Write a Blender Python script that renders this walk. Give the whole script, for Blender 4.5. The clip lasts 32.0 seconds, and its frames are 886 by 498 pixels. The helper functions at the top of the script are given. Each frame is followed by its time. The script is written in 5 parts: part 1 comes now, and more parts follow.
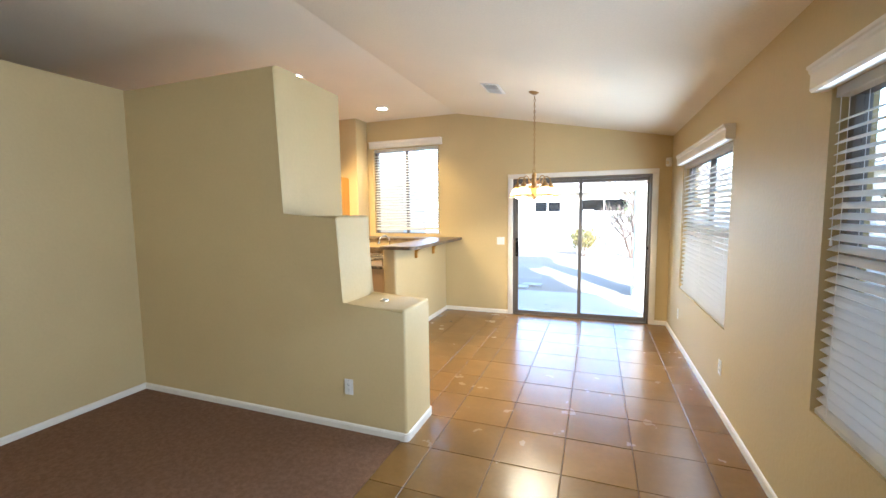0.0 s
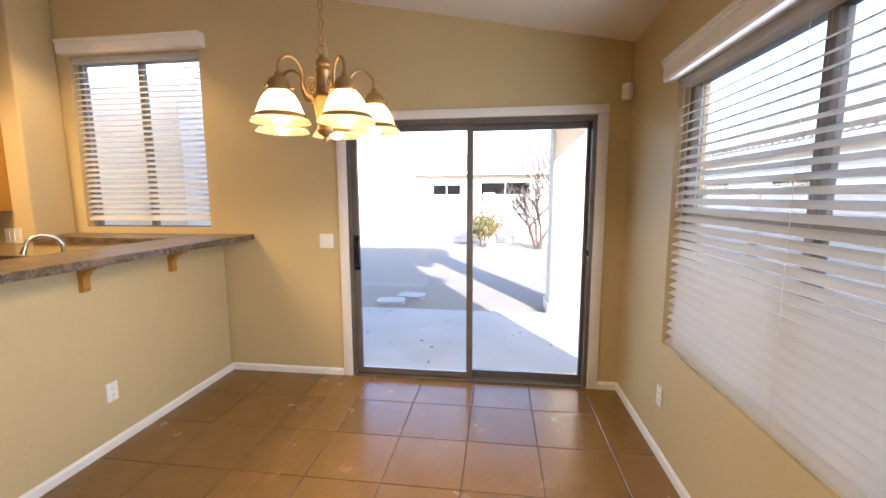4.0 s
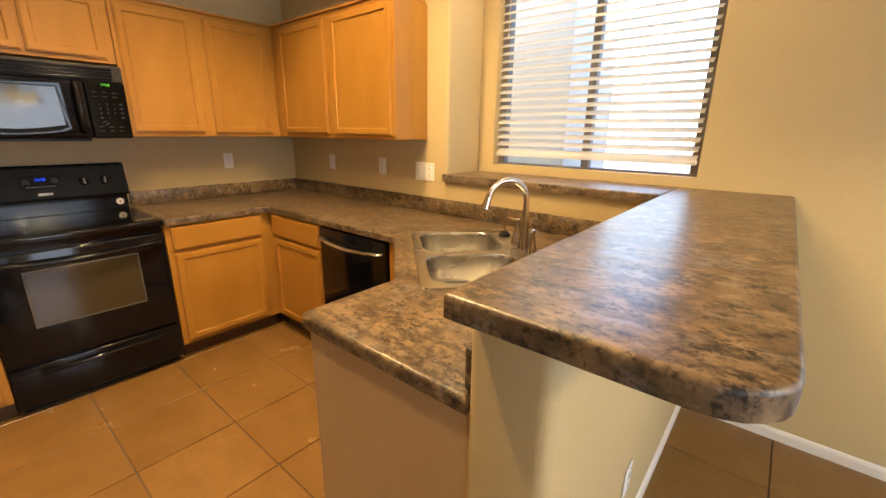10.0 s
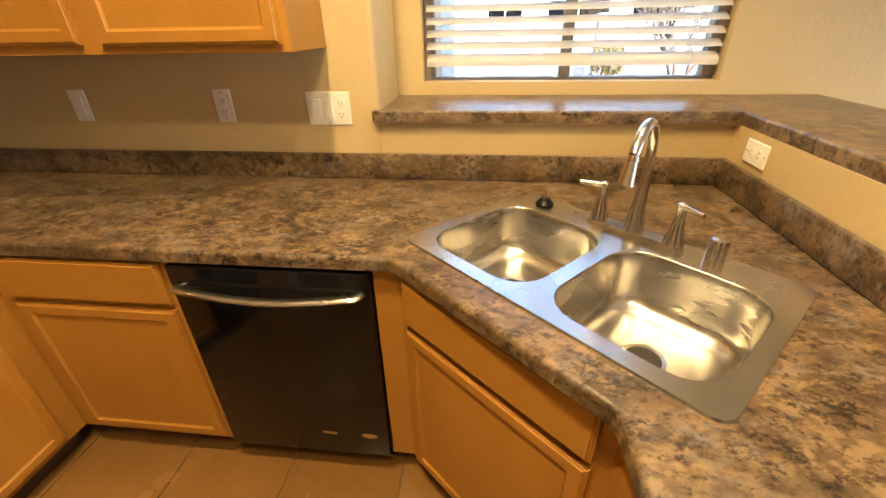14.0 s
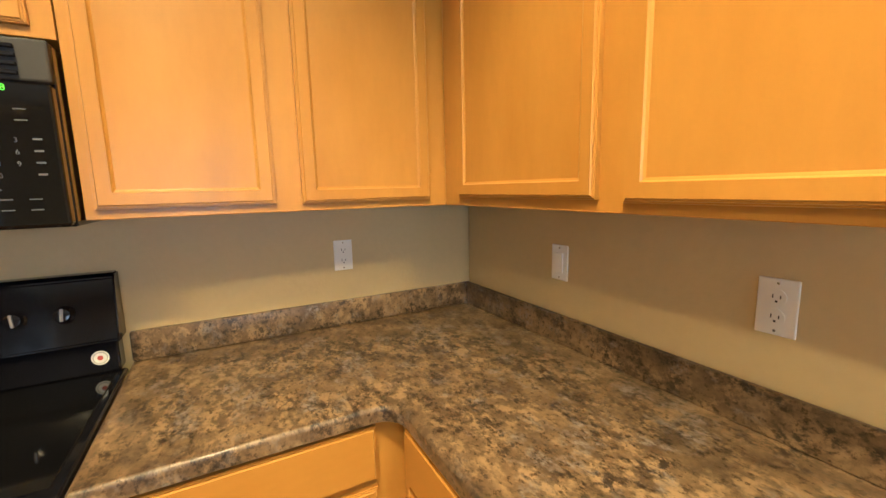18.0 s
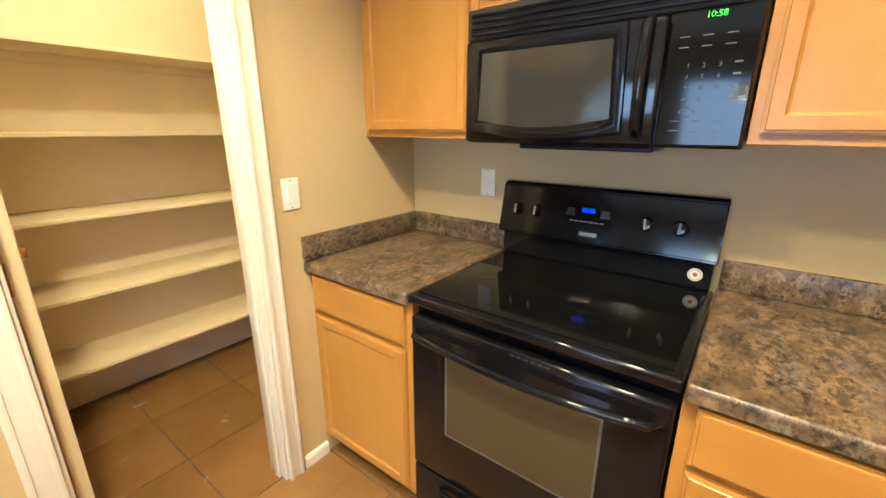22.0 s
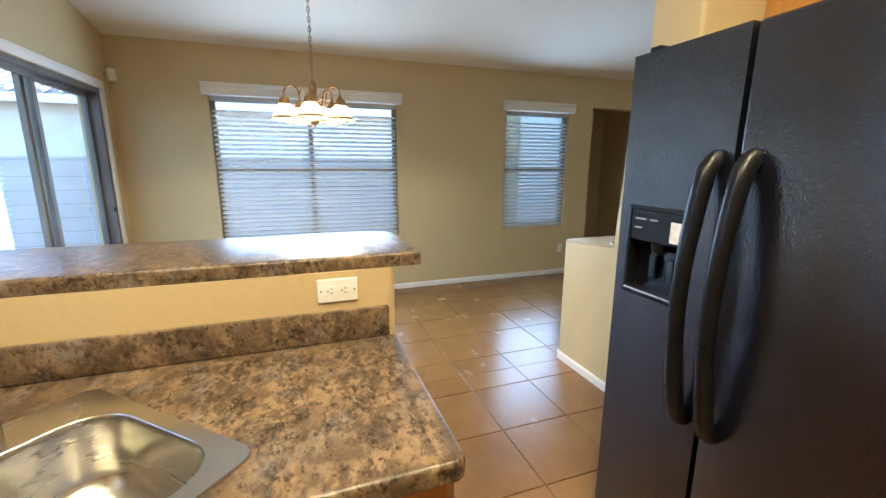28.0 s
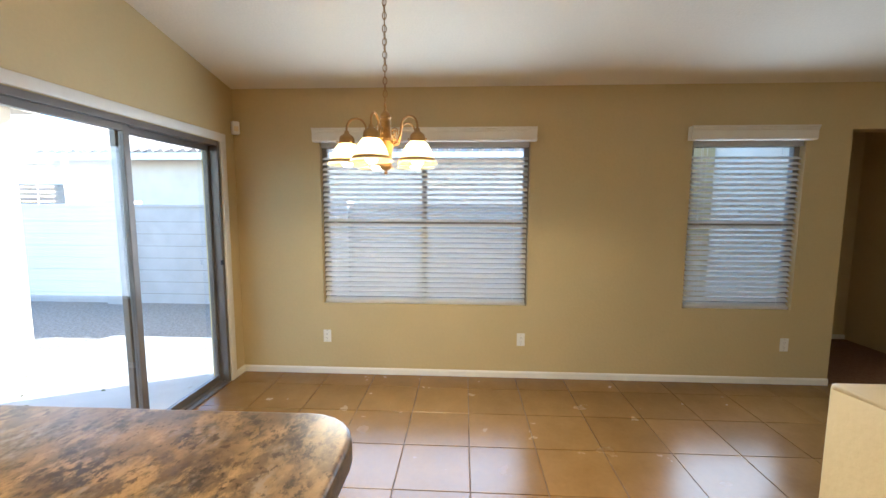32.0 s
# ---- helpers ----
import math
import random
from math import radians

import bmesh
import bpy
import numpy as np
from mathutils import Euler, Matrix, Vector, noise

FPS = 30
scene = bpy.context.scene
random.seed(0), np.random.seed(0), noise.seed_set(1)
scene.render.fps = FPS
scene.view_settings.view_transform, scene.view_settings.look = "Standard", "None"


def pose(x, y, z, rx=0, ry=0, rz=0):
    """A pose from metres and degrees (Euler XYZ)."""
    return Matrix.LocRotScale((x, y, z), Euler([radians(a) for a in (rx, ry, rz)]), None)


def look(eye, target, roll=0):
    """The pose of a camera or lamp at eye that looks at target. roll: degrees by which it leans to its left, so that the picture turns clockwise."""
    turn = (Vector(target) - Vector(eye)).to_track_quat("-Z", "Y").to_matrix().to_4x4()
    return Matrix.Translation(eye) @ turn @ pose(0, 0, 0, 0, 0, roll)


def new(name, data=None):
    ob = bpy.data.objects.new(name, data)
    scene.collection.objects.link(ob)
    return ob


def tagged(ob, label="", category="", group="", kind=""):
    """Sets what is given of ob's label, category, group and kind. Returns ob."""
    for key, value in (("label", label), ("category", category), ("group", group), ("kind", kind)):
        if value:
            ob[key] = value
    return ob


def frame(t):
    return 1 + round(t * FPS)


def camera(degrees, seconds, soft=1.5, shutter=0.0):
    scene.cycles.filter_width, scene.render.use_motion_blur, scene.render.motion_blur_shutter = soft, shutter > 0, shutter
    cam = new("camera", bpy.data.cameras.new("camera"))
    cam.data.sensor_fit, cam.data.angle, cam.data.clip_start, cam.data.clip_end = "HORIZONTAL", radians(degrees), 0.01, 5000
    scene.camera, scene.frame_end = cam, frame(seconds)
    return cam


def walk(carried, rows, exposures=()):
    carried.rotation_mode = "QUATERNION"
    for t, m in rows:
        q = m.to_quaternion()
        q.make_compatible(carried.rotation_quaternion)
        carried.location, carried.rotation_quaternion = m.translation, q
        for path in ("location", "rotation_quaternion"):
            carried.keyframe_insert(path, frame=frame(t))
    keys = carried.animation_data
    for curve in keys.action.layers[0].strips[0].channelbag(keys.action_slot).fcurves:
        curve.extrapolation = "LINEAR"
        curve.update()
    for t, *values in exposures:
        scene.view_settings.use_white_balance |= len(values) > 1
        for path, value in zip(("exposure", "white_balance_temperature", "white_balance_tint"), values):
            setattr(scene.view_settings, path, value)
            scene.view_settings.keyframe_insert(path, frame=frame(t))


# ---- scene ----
cam = camera(94.7, 32.0)
PATH = [
    (0, (-0.923, -6.152, 1.572), (-1.623, -4.287, 1.392), -0.7),
    (0.5, (-0.938, -5.776, 1.557), (-1.342, -3.827, 1.361), -0.2),
    (1, (-0.925, -5.386, 1.531), (-1.103, -3.405, 1.319), 0.1),
    (1.5, (-0.909, -4.985, 1.541), (-0.951, -2.999, 1.307), 0.4),
    (2, (-0.955, -4.552, 1.52), (-0.946, -2.567, 1.276), 0.4),
    (2.5, (-0.946, -4.155, 1.492), (-0.946, -2.171, 1.24), 0.5),
    (4.5, (-0.926, -2.83, 1.476), (-1.354, -0.893, 1.217), -0.3),
    (5, (-1.035, -2.577, 1.479), (-1.667, -0.698, 1.212), -0.1),
    (5.5, (-1.13, -2.416, 1.484), (-1.996, -0.635, 1.206), -0.2),
    (6, (-1.258, -2.403, 1.476), (-2.339, -0.744, 1.192), 0.0),
    (6.5, (-1.477, -2.463, 1.483), (-2.763, -0.962, 1.176), 0.1),
    (7, (-1.677, -2.523, 1.461), (-3.124, -1.181, 1.136), 0.4),
    (7.5, (-1.89, -2.523, 1.449), (-3.432, -1.304, 1.083), 0.6),
    (8, (-2.139, -2.471, 1.423), (-3.729, -1.325, 1.025), 0.8),
    (8.5, (-2.423, -2.513, 1.409), (-3.996, -1.358, 0.972), 1.0),
    (9, (-2.63, -2.521, 1.413), (-4.126, -1.284, 0.931), 1.1),
    (9.5, (-2.799, -2.417, 1.41), (-4.183, -1.067, 0.899), 1.0),
    (10, (-2.957, -2.329, 1.425), (-4.183, -0.848, 0.874), 0.7),
    (10.5, (-3.133, -2.25, 1.439), (-4.175, -0.657, 0.826), -0.1),
    (11, (-3.262, -2.155, 1.435), (-4.116, -0.484, 0.744), -0.8),
    (11.5, (-3.39, -2.048, 1.438), (-4.069, -0.329, 0.673), -1.2),
    (12, (-3.546, -2.0, 1.444), (-4.072, -0.262, 0.606), -1.5),
    (12.5, (-3.732, -2.012, 1.45), (-4.126, -0.269, 0.551), -1.6),
    (13, (-3.871, -1.979, 1.448), (-4.157, -0.241, 0.5), -1.4),
    (13.5, (-4.019, -1.895, 1.446), (-4.223, -0.168, 0.458), -1.2),
    (15.5, (-4.508, -1.697, 1.436), (-4.936, 0.115, 0.706), -1.3),
    (16, (-4.519, -1.602, 1.436), (-5.19, 0.18, 0.826), -1.5),
    (16.5, (-4.514, -1.483, 1.442), (-5.457, 0.207, 0.935), -1.6),
    (17, (-4.594, -1.384, 1.431), (-5.822, 0.144, 1.033), -1.6),
    (17.5, (-4.711, -1.333, 1.437), (-6.201, -0.04, 1.108), -1.2),
    (18, (-4.789, -1.29, 1.436), (-6.532, -0.357, 1.139), -1.3),
    (18.5, (-4.85, -1.276, 1.437), (-6.75, -0.729, 1.138), -0.8),
    (19, (-4.881, -1.281, 1.433), (-6.846, -1.126, 1.089), -0.7),
    (19.5, (-4.881, -1.308, 1.435), (-6.83, -1.468, 1.015), -0.5),
    (20, (-4.87, -1.326, 1.419), (-6.769, -1.735, 0.944), -0.5),
    (20.5, (-4.851, -1.354, 1.419), (-6.687, -1.944, 0.888), -0.4),
    (21, (-4.837, -1.378, 1.413), (-6.605, -2.125, 0.85), -0.1),
    (21.5, (-4.83, -1.441, 1.417), (-6.502, -2.369, 0.831), -0.1),
    (22, (-4.803, -1.542, 1.416), (-6.33, -2.701, 0.845), 0.1),
    (22.5, (-4.793, -1.616, 1.432), (-6.119, -3.002, 0.866), 0.5),
    (23, (-4.881, -1.626, 1.441), (-5.892, -3.261, 0.89), 0.6),
    (23.5, (-4.915, -1.637, 1.452), (-5.621, -3.426, 0.907), 0.9),
    (24, (-4.92, -1.629, 1.453), (-5.324, -3.514, 0.921), 0.9),
    (24.5, (-4.901, -1.611, 1.454), (-5.027, -3.54, 0.94), 0.7),
    (26.5, (-4.589, -1.48, 1.449), (-3.567, -3.135, 0.984), 1.5),
    (27, (-4.532, -1.468, 1.455), (-3.164, -2.852, 0.992), 1.0),
    (27.5, (-4.542, -1.5, 1.453), (-2.883, -2.526, 1.013), 0.6),
    (28, (-4.555, -1.502, 1.442), (-2.71, -2.156, 1.036), 0.2),
    (28.5, (-4.554, -1.494, 1.442), (-2.62, -1.848, 1.074), 0.1),
    (29, (-4.556, -1.501, 1.457), (-2.591, -1.655, 1.126), 0.1),
    (29.5, (-4.506, -1.528, 1.466), (-2.527, -1.566, 1.176), 0.1),
    (30, (-4.354, -1.592, 1.467), (-2.371, -1.56, 1.214), 0.2),
    (30.5, (-4.174, -1.702, 1.502), (-2.189, -1.622, 1.27), 0.2),
    (31, (-4.014, -1.897, 1.52), (-2.029, -1.797, 1.303), 0.2),
    (31.5, (-3.846, -2.002, 1.528), (-1.86, -1.893, 1.315), 0.1),
    (32, (-3.556, -2.025, 1.527), (-1.57, -1.922, 1.318), 0.2),
]
walk(cam, [(t, look(eye, target, roll)) for t, eye, target, roll in PATH],
     [(0, 3.5, 5150, 6), (1, 3.2, 4950, 6), (2.5, 3.0, 4950, 6), (4.5, 2.7, 5900, 18), (6, 2.65, 6350, 18), (8, 2.95, 6150, 12), (9, 3.05, 6050, 11),
      (10, 2.95, 5800, 11), (12, 2.9, 5250, 11), (13, 2.95, 5450, 10), (16, 3.1, 5800, 6), (17, 3.2, 5650, 4), (18.5, 3.8, 4750, 2), (20, 3.9, 4600, 1),
      (22, 3.8, 4450, 1), (24.5, 3.65, 4150, 3), (27, 3.3, 4150, 3), (28, 3.15, 4500, 3), (30, 2.95, 4800, 4), (31, 2.85, 4950, 5), (32, 3.05, 5200, 6)])

# ---- world and light ----
world = bpy.data.worlds.new("sky")
scene.world = world
world.use_nodes = True
sky = world.node_tree.nodes.new("ShaderNodeTexSky")
sky.sky_type, sky.sun_disc = "NISHITA", False
sky.sun_elevation, sky.sun_rotation = radians(23), radians(153)
back = world.node_tree.nodes["Background"]
back.inputs["Strength"].default_value = 0.15
world.node_tree.links.new(sky.outputs[0], back.inputs["Color"])
sun = new("sun", bpy.data.lights.new("sun", "SUN"))
sun.data.energy, sun.data.angle, sun.data.color = 2.8, radians(0.5), (1.0, 0.95, 0.86)
sun.matrix_world = look((4.19, -8.19, 3.9), (0, 0, 0))
# added area lamps standing in for skylight at three east windows, the southmost unseen
for y, wide, power in ((-1.67, 1.76, 4.8), (-4.36, 0.85, 3.0), (-8.3, 1.76, 7.0)):
    day = new("window_light", bpy.data.lights.new("window_light", "AREA"))
    day.data.shape, day.data.size, day.data.size_y = "RECTANGLE", wide, 1.36
    day.data.energy, day.data.color, day.data.spread = power, (0.86, 0.93, 1.0), radians(165)
    day.matrix_world = look((-0.008, y, 1.365), (-3, y, 1.365))


# ---- materials ----
def paint(name, a, b=None, scale=6.0, rough=0.5, bump=0.0, grain=220.0, metal=0.0, stretch=(1, 1, 1), low=0.35, high=0.65, spec=0.5, coat=0.0, wear=0.06, dist=0.002):
    """A surface whose colour drifts between a and b, with a finer second drift, and relief."""
    m = bpy.data.materials.new(name)
    m.use_nodes = True
    n, l = m.node_tree.nodes, m.node_tree.links
    p = n["Principled BSDF"]
    p.inputs["Roughness"].default_value, p.inputs["Metallic"].default_value = rough, metal
    p.inputs["Specular IOR Level"].default_value, p.inputs["Coat Weight"].default_value = spec, coat
    g, mp = n.new("ShaderNodeNewGeometry"), n.new("ShaderNodeMapping")
    mp.inputs["Scale"].default_value = stretch
    l.new(g.outputs["Position"], mp.inputs["Vector"])
    big, ramp = n.new("ShaderNodeTexNoise"), n.new("ShaderNodeValToRGB")
    big.inputs["Scale"].default_value, big.inputs["Detail"].default_value = scale, 6
    l.new(mp.outputs[0], big.inputs["Vector"])
    b = b or tuple(c * 0.9 for c in a)
    e = ramp.color_ramp.elements
    e[0].position, e[1].position, e[0].color, e[1].color = low, high, (*b, 1), (*a, 1)
    l.new(big.outputs["Fac"], ramp.inputs[0])
    fine = n.new("ShaderNodeTexNoise")
    fine.inputs["Scale"].default_value, fine.inputs["Detail"].default_value = grain, 3
    l.new(mp.outputs[0], fine.inputs["Vector"])
    mr = n.new("ShaderNodeMapRange")
    mr.inputs["To Min"].default_value, mr.inputs["To Max"].default_value = 1 - wear, 1 + wear
    l.new(fine.outputs["Fac"], mr.inputs["Value"])
    mix = n.new("ShaderNodeMix")
    mix.data_type, mix.blend_type = "RGBA", "MULTIPLY"
    mix.inputs["Factor"].default_value = 1.0
    l.new(ramp.outputs[0], mix.inputs["A"])
    l.new(mr.outputs[0], mix.inputs["B"])
    l.new(mix.outputs["Result"], p.inputs["Base Color"])
    rr = n.new("ShaderNodeMapRange")
    rr.inputs["To Min"].default_value, rr.inputs["To Max"].default_value = max(rough - 0.07, 0.02), min(rough + 0.07, 1)
    l.new(big.outputs["Fac"], rr.inputs["Value"])
    l.new(rr.outputs[0], p.inputs["Roughness"])
    if bump:
        bp = n.new("ShaderNodeBump")
        bp.inputs["Strength"].default_value, bp.inputs["Distance"].default_value = bump, dist
        l.new(fine.outputs["Fac"], bp.inputs["Height"])
        l.new(bp.outputs[0], p.inputs["Normal"])
    return m


def glow(name, color, strength):
    m = bpy.data.materials.new(name)
    m.use_nodes = True
    p = m.node_tree.nodes["Principled BSDF"]
    p.inputs["Base Color"].default_value = (*color, 1)
    p.inputs["Emission Color"].default_value, p.inputs["Emission Strength"].default_value = (*color, 1), strength
    return m


def glass(name, color=(1, 1, 1), rough=0.0):
    m = bpy.data.materials.new(name)
    m.use_nodes = True
    p = m.node_tree.nodes["Principled BSDF"]
    p.inputs["Base Color"].default_value = (*color, 1)
    p.inputs["Transmission Weight"].default_value, p.inputs["Roughness"].default_value, p.inputs["IOR"].default_value = 1.0, rough, 1.45
    return m


WALL = paint("wall_paint", (0.555, 0.433, 0.218), (0.525, 0.407, 0.202), scale=1.2, rough=0.5, bump=0.34, grain=42, wear=0.04, dist=0.004)
CEIL = paint("ceiling_paint", (0.80, 0.73, 0.60), (0.77, 0.70, 0.57), scale=1.0, rough=0.9, bump=0.5, grain=70, wear=0.05, dist=0.004)
TRIM = paint("trim_paint", (0.78, 0.74, 0.66), (0.74, 0.69, 0.60), scale=5, rough=0.35, wear=0.03, grain=90)
SHELF = paint("shelf_paint", (0.80, 0.68, 0.43), (0.76, 0.64, 0.40), scale=3, rough=0.5, wear=0.03)
CARPET = paint("carpet", (0.275, 0.155, 0.090), (0.225, 0.122, 0.068), scale=34, rough=1.0, bump=1.0, grain=260, wear=0.55, spec=0.1, dist=0.01)
GROUT = paint("grout", (0.17, 0.112, 0.066), (0.13, 0.084, 0.048), scale=9, rough=0.9, bump=0.3)
CONCRETE = paint("concrete", (0.47, 0.45, 0.415), (0.41, 0.39, 0.36), scale=2.5, rough=0.9, bump=0.3, grain=120, wear=0.12)
GRAVEL = paint("gravel", (0.40, 0.34, 0.275), (0.25, 0.205, 0.16), scale=28, rough=1.0, bump=1.0, grain=60, wear=0.3, dist=0.03)
STUCCO = paint("stucco", (0.66, 0.58, 0.47), (0.60, 0.52, 0.42), scale=2, rough=0.95, bump=0.6, grain=60, wear=0.08, dist=0.006)
BLOCK = paint("block_wall", (0.50, 0.46, 0.42), (0.45, 0.41, 0.37), scale=4, rough=0.95, bump=0.5, grain=70, wear=0.1)
JOINT = paint("block_joint", (0.33, 0.295, 0.26), (0.29, 0.26, 0.23), scale=4, rough=0.95)
ROOF = paint("clay_roof", (0.44, 0.36, 0.29), (0.34, 0.27, 0.215), scale=5, rough=0.9, bump=0.4)
FRAME = paint("bronze_frame", (0.17, 0.145, 0.12), (0.14, 0.12, 0.10), scale=6, rough=0.4, wear=0.08, metal=0.3)
WINFRAME = paint("window_frame_paint", (0.25, 0.225, 0.20), (0.21, 0.19, 0.17), scale=6, rough=0.45)
BLACK = paint("black_enamel", (0.007, 0.007, 0.010), (0.005, 0.005, 0.007), scale=5, rough=0.1, spec=0.35, wear=0.15)
BLACKGLASS = paint("black_glass", (0.005, 0.005, 0.006), (0.004, 0.004, 0.005), scale=3, rough=0.05, spec=0.3, wear=0.1)
BLACKMATT = paint("black_plastic", (0.008, 0.008, 0.009), (0.006, 0.006, 0.007), scale=12, rough=0.3, wear=0.15, spec=0.25)
FRIDGE = paint("fridge_skin", (0.007, 0.007, 0.011), (0.005, 0.005, 0.008), scale=9, rough=0.14, bump=0.55, grain=240, wear=0.2, stretch=(0.8, 0.8, 1), dist=0.002, spec=1.0)
STEEL = paint("brushed_steel", (0.60, 0.575, 0.53), (0.53, 0.51, 0.47), scale=3, rough=0.27, metal=1.0, grain=160, stretch=(1, 1, 6), wear=0.08)
CHROME = paint("satin_nickel", (0.62, 0.57, 0.50), (0.55, 0.51, 0.45), scale=8, rough=0.2, metal=1.0, wear=0.05)
BRASS = paint("antique_brass", (0.46, 0.29, 0.115), (0.31, 0.19, 0.075), scale=14, rough=0.44, metal=0.9, wear=0.15)
GOLD = paint("polished_brass", (0.75, 0.55, 0.22), (0.65, 0.45, 0.18), scale=9, rough=0.2, metal=1.0)
PLATE = paint("white_plastic", (0.82, 0.80, 0.75), (0.78, 0.76, 0.70), scale=9, rough=0.35, wear=0.02)
# near-black that paints the shade inside slots, drains and vent gaps
HOLLOW_SHADE = paint("hollow_shade", (0.02, 0.018, 0.016), (0.015, 0.014, 0.012), rough=0.6)
GREYPRINT = paint("grey_print", (0.33, 0.33, 0.34), (0.28, 0.28, 0.29), rough=0.5)
DIMPRINT = paint("dim_key_print", (0.085, 0.085, 0.088), (0.06, 0.06, 0.062), scale=40, rough=0.4)
PAPER = paint("paper_label", (0.75, 0.74, 0.72), (0.6, 0.6, 0.6), scale=60, rough=0.6)
WINDOW = glass("window_glass")
BULB = glow("warm_bulb", (1.0, 0.80, 0.50), 9.0)
CAN = glow("can_lens", (1.0, 0.80, 0.52), 5.0)
GREEN_LED = glow("green_digits", (0.18, 1.0, 0.03), 0.035)
BLUE_LED = glow("blue_digits", (0.01, 0.08, 1.0), 0.16)


def wood(name, a, b, axis):
    """Clear-finished maple with the grain along one axis."""
    s = [5.0, 5.0, 5.0]
    s["xyz".index(axis)] = 1.6
    m = paint(name, a, b, scale=1.5, rough=0.34, grain=11.0, stretch=s, wear=0.05, low=0.2, high=0.8, spec=0.4)
    return m


MAPLE = wood("maple_upright", (0.455, 0.228, 0.034), (0.36, 0.166, 0.019), "z")
MAPLE_X = wood("maple_along_x", (0.455, 0.228, 0.034), (0.36, 0.166, 0.019), "x")
MAPLE_Y = wood("maple_along_y", (0.455, 0.228, 0.034), (0.36, 0.166, 0.019), "y")


def laminate():
    """Stone-look laminate: cloudy gold and brown patches, drifts of grey, fine dark flecks."""
    m = paint("stone_laminate", (0.152, 0.101, 0.053), (0.078, 0.052, 0.031), scale=14, rough=0.34, grain=110, wear=0.3, low=0.38, high=0.62, spec=0.45)
    n, l = m.node_tree.nodes, m.node_tree.links
    p = n["Principled BSDF"]
    col = p.inputs["Base Color"].links[0].from_socket
    g = n.new("ShaderNodeNewGeometry")
    def noise(size, detail, rough, lo, hi, seed):
        shift, nz, mr = n.new("ShaderNodeMapping"), n.new("ShaderNodeTexNoise"), n.new("ShaderNodeMapRange")
        shift.inputs["Location"].default_value, shift.inputs["Scale"].default_value = (seed * 3.7, seed * 1.1, seed * 2.3), (0.8, 1.15, 1.0)
        l.new(g.outputs["Position"], shift.inputs["Vector"])
        l.new(shift.outputs[0], nz.inputs["Vector"])
        nz.inputs["Scale"].default_value, nz.inputs["Detail"].default_value, nz.inputs["Roughness"].default_value, nz.inputs["Distortion"].default_value = size, detail, rough, 0.15
        mr.inputs["From Min"].default_value, mr.inputs["From Max"].default_value = lo, hi
        l.new(nz.outputs["Fac"], mr.inputs["Value"])
        return mr.outputs[0]

    def layer(below, fac, tint, kind="MIX"):
        mx = n.new("ShaderNodeMix")
        mx.data_type, mx.blend_type = "RGBA", kind
        mx.inputs["B"].default_value = (*tint, 1)
        l.new(fac, mx.inputs["Factor"])
        l.new(below, mx.inputs["A"])
        return mx.outputs["Result"]

    def both(a, b):
        k = n.new("ShaderNodeMath")
        k.operation = "MULTIPLY"
        l.new(a, k.inputs[0])
        l.new(b, k.inputs[1])
        return k.outputs[0]

    col = layer(col, both(noise(27, 8, 0.68, 0.46, 0.57, 1), noise(9, 5, 0.6, 0.38, 0.56, 2)), (0.245, 0.168, 0.090))
    col = layer(col, both(noise(58, 9, 0.72, 0.45, 0.56, 3), noise(13, 7, 0.66, 0.46, 0.57, 4)), (0.027, 0.019, 0.014))
    col = layer(col, both(noise(13, 4, 0.6, 0.52, 0.66, 6), noise(70, 6, 0.65, 0.42, 0.60, 7)), (0.185, 0.16, 0.145))
    col = layer(col, noise(72, 5, 0.65, 0.56, 0.64, 5), (0.32, 0.28, 0.25), "MULTIPLY")
    l.new(col, p.inputs["Base Color"])
    return m


STONE = laminate()


def tile_material():
    m = paint("ceramic_tile", (0.235, 0.126, 0.036), (0.19, 0.099, 0.027), scale=5, rough=0.25, grain=34, wear=0.10, low=0.25, high=0.75, bump=0.05)
    n, l = m.node_tree.nodes, m.node_tree.links
    p = n["Principled BSDF"]
    old = p.inputs["Base Color"].links[0].from_socket
    info, mr, mx = n.new("ShaderNodeObjectInfo"), n.new("ShaderNodeMapRange"), n.new("ShaderNodeMix")
    mr.inputs["To Min"].default_value, mr.inputs["To Max"].default_value = 0.9, 1.1
    l.new(info.outputs["Random"], mr.inputs["Value"])
    mx.data_type, mx.blend_type = "RGBA", "MULTIPLY"
    mx.inputs["Factor"].default_value = 1.0
    l.new(old, mx.inputs["A"])
    l.new(mr.outputs[0], mx.inputs["B"])
    l.new(mx.outputs["Result"], p.inputs["Base Color"])
    return m


TILE = tile_material()


def blind_material():
    """Cream faux-wood slats, made strongly translucent to stand in for light bounced between them."""
    m = paint("blind_slat", (0.92, 0.90, 0.86), (0.89, 0.87, 0.82), scale=4, rough=0.4, wear=0.03)
    n, l = m.node_tree.nodes, m.node_tree.links
    p, out = n["Principled BSDF"], n["Material Output"]
    tr, mx = n.new("ShaderNodeBsdfTranslucent"), n.new("ShaderNodeMixShader")
    tr.inputs["Color"].default_value, mx.inputs["Fac"].default_value = (0.97, 0.95, 0.91, 1), 0.8
    l.new(p.outputs[0], mx.inputs[1])
    l.new(tr.outputs[0], mx.inputs[2])
    l.new(mx.outputs[0], out.inputs["Surface"])
    return m


BLIND = blind_material()


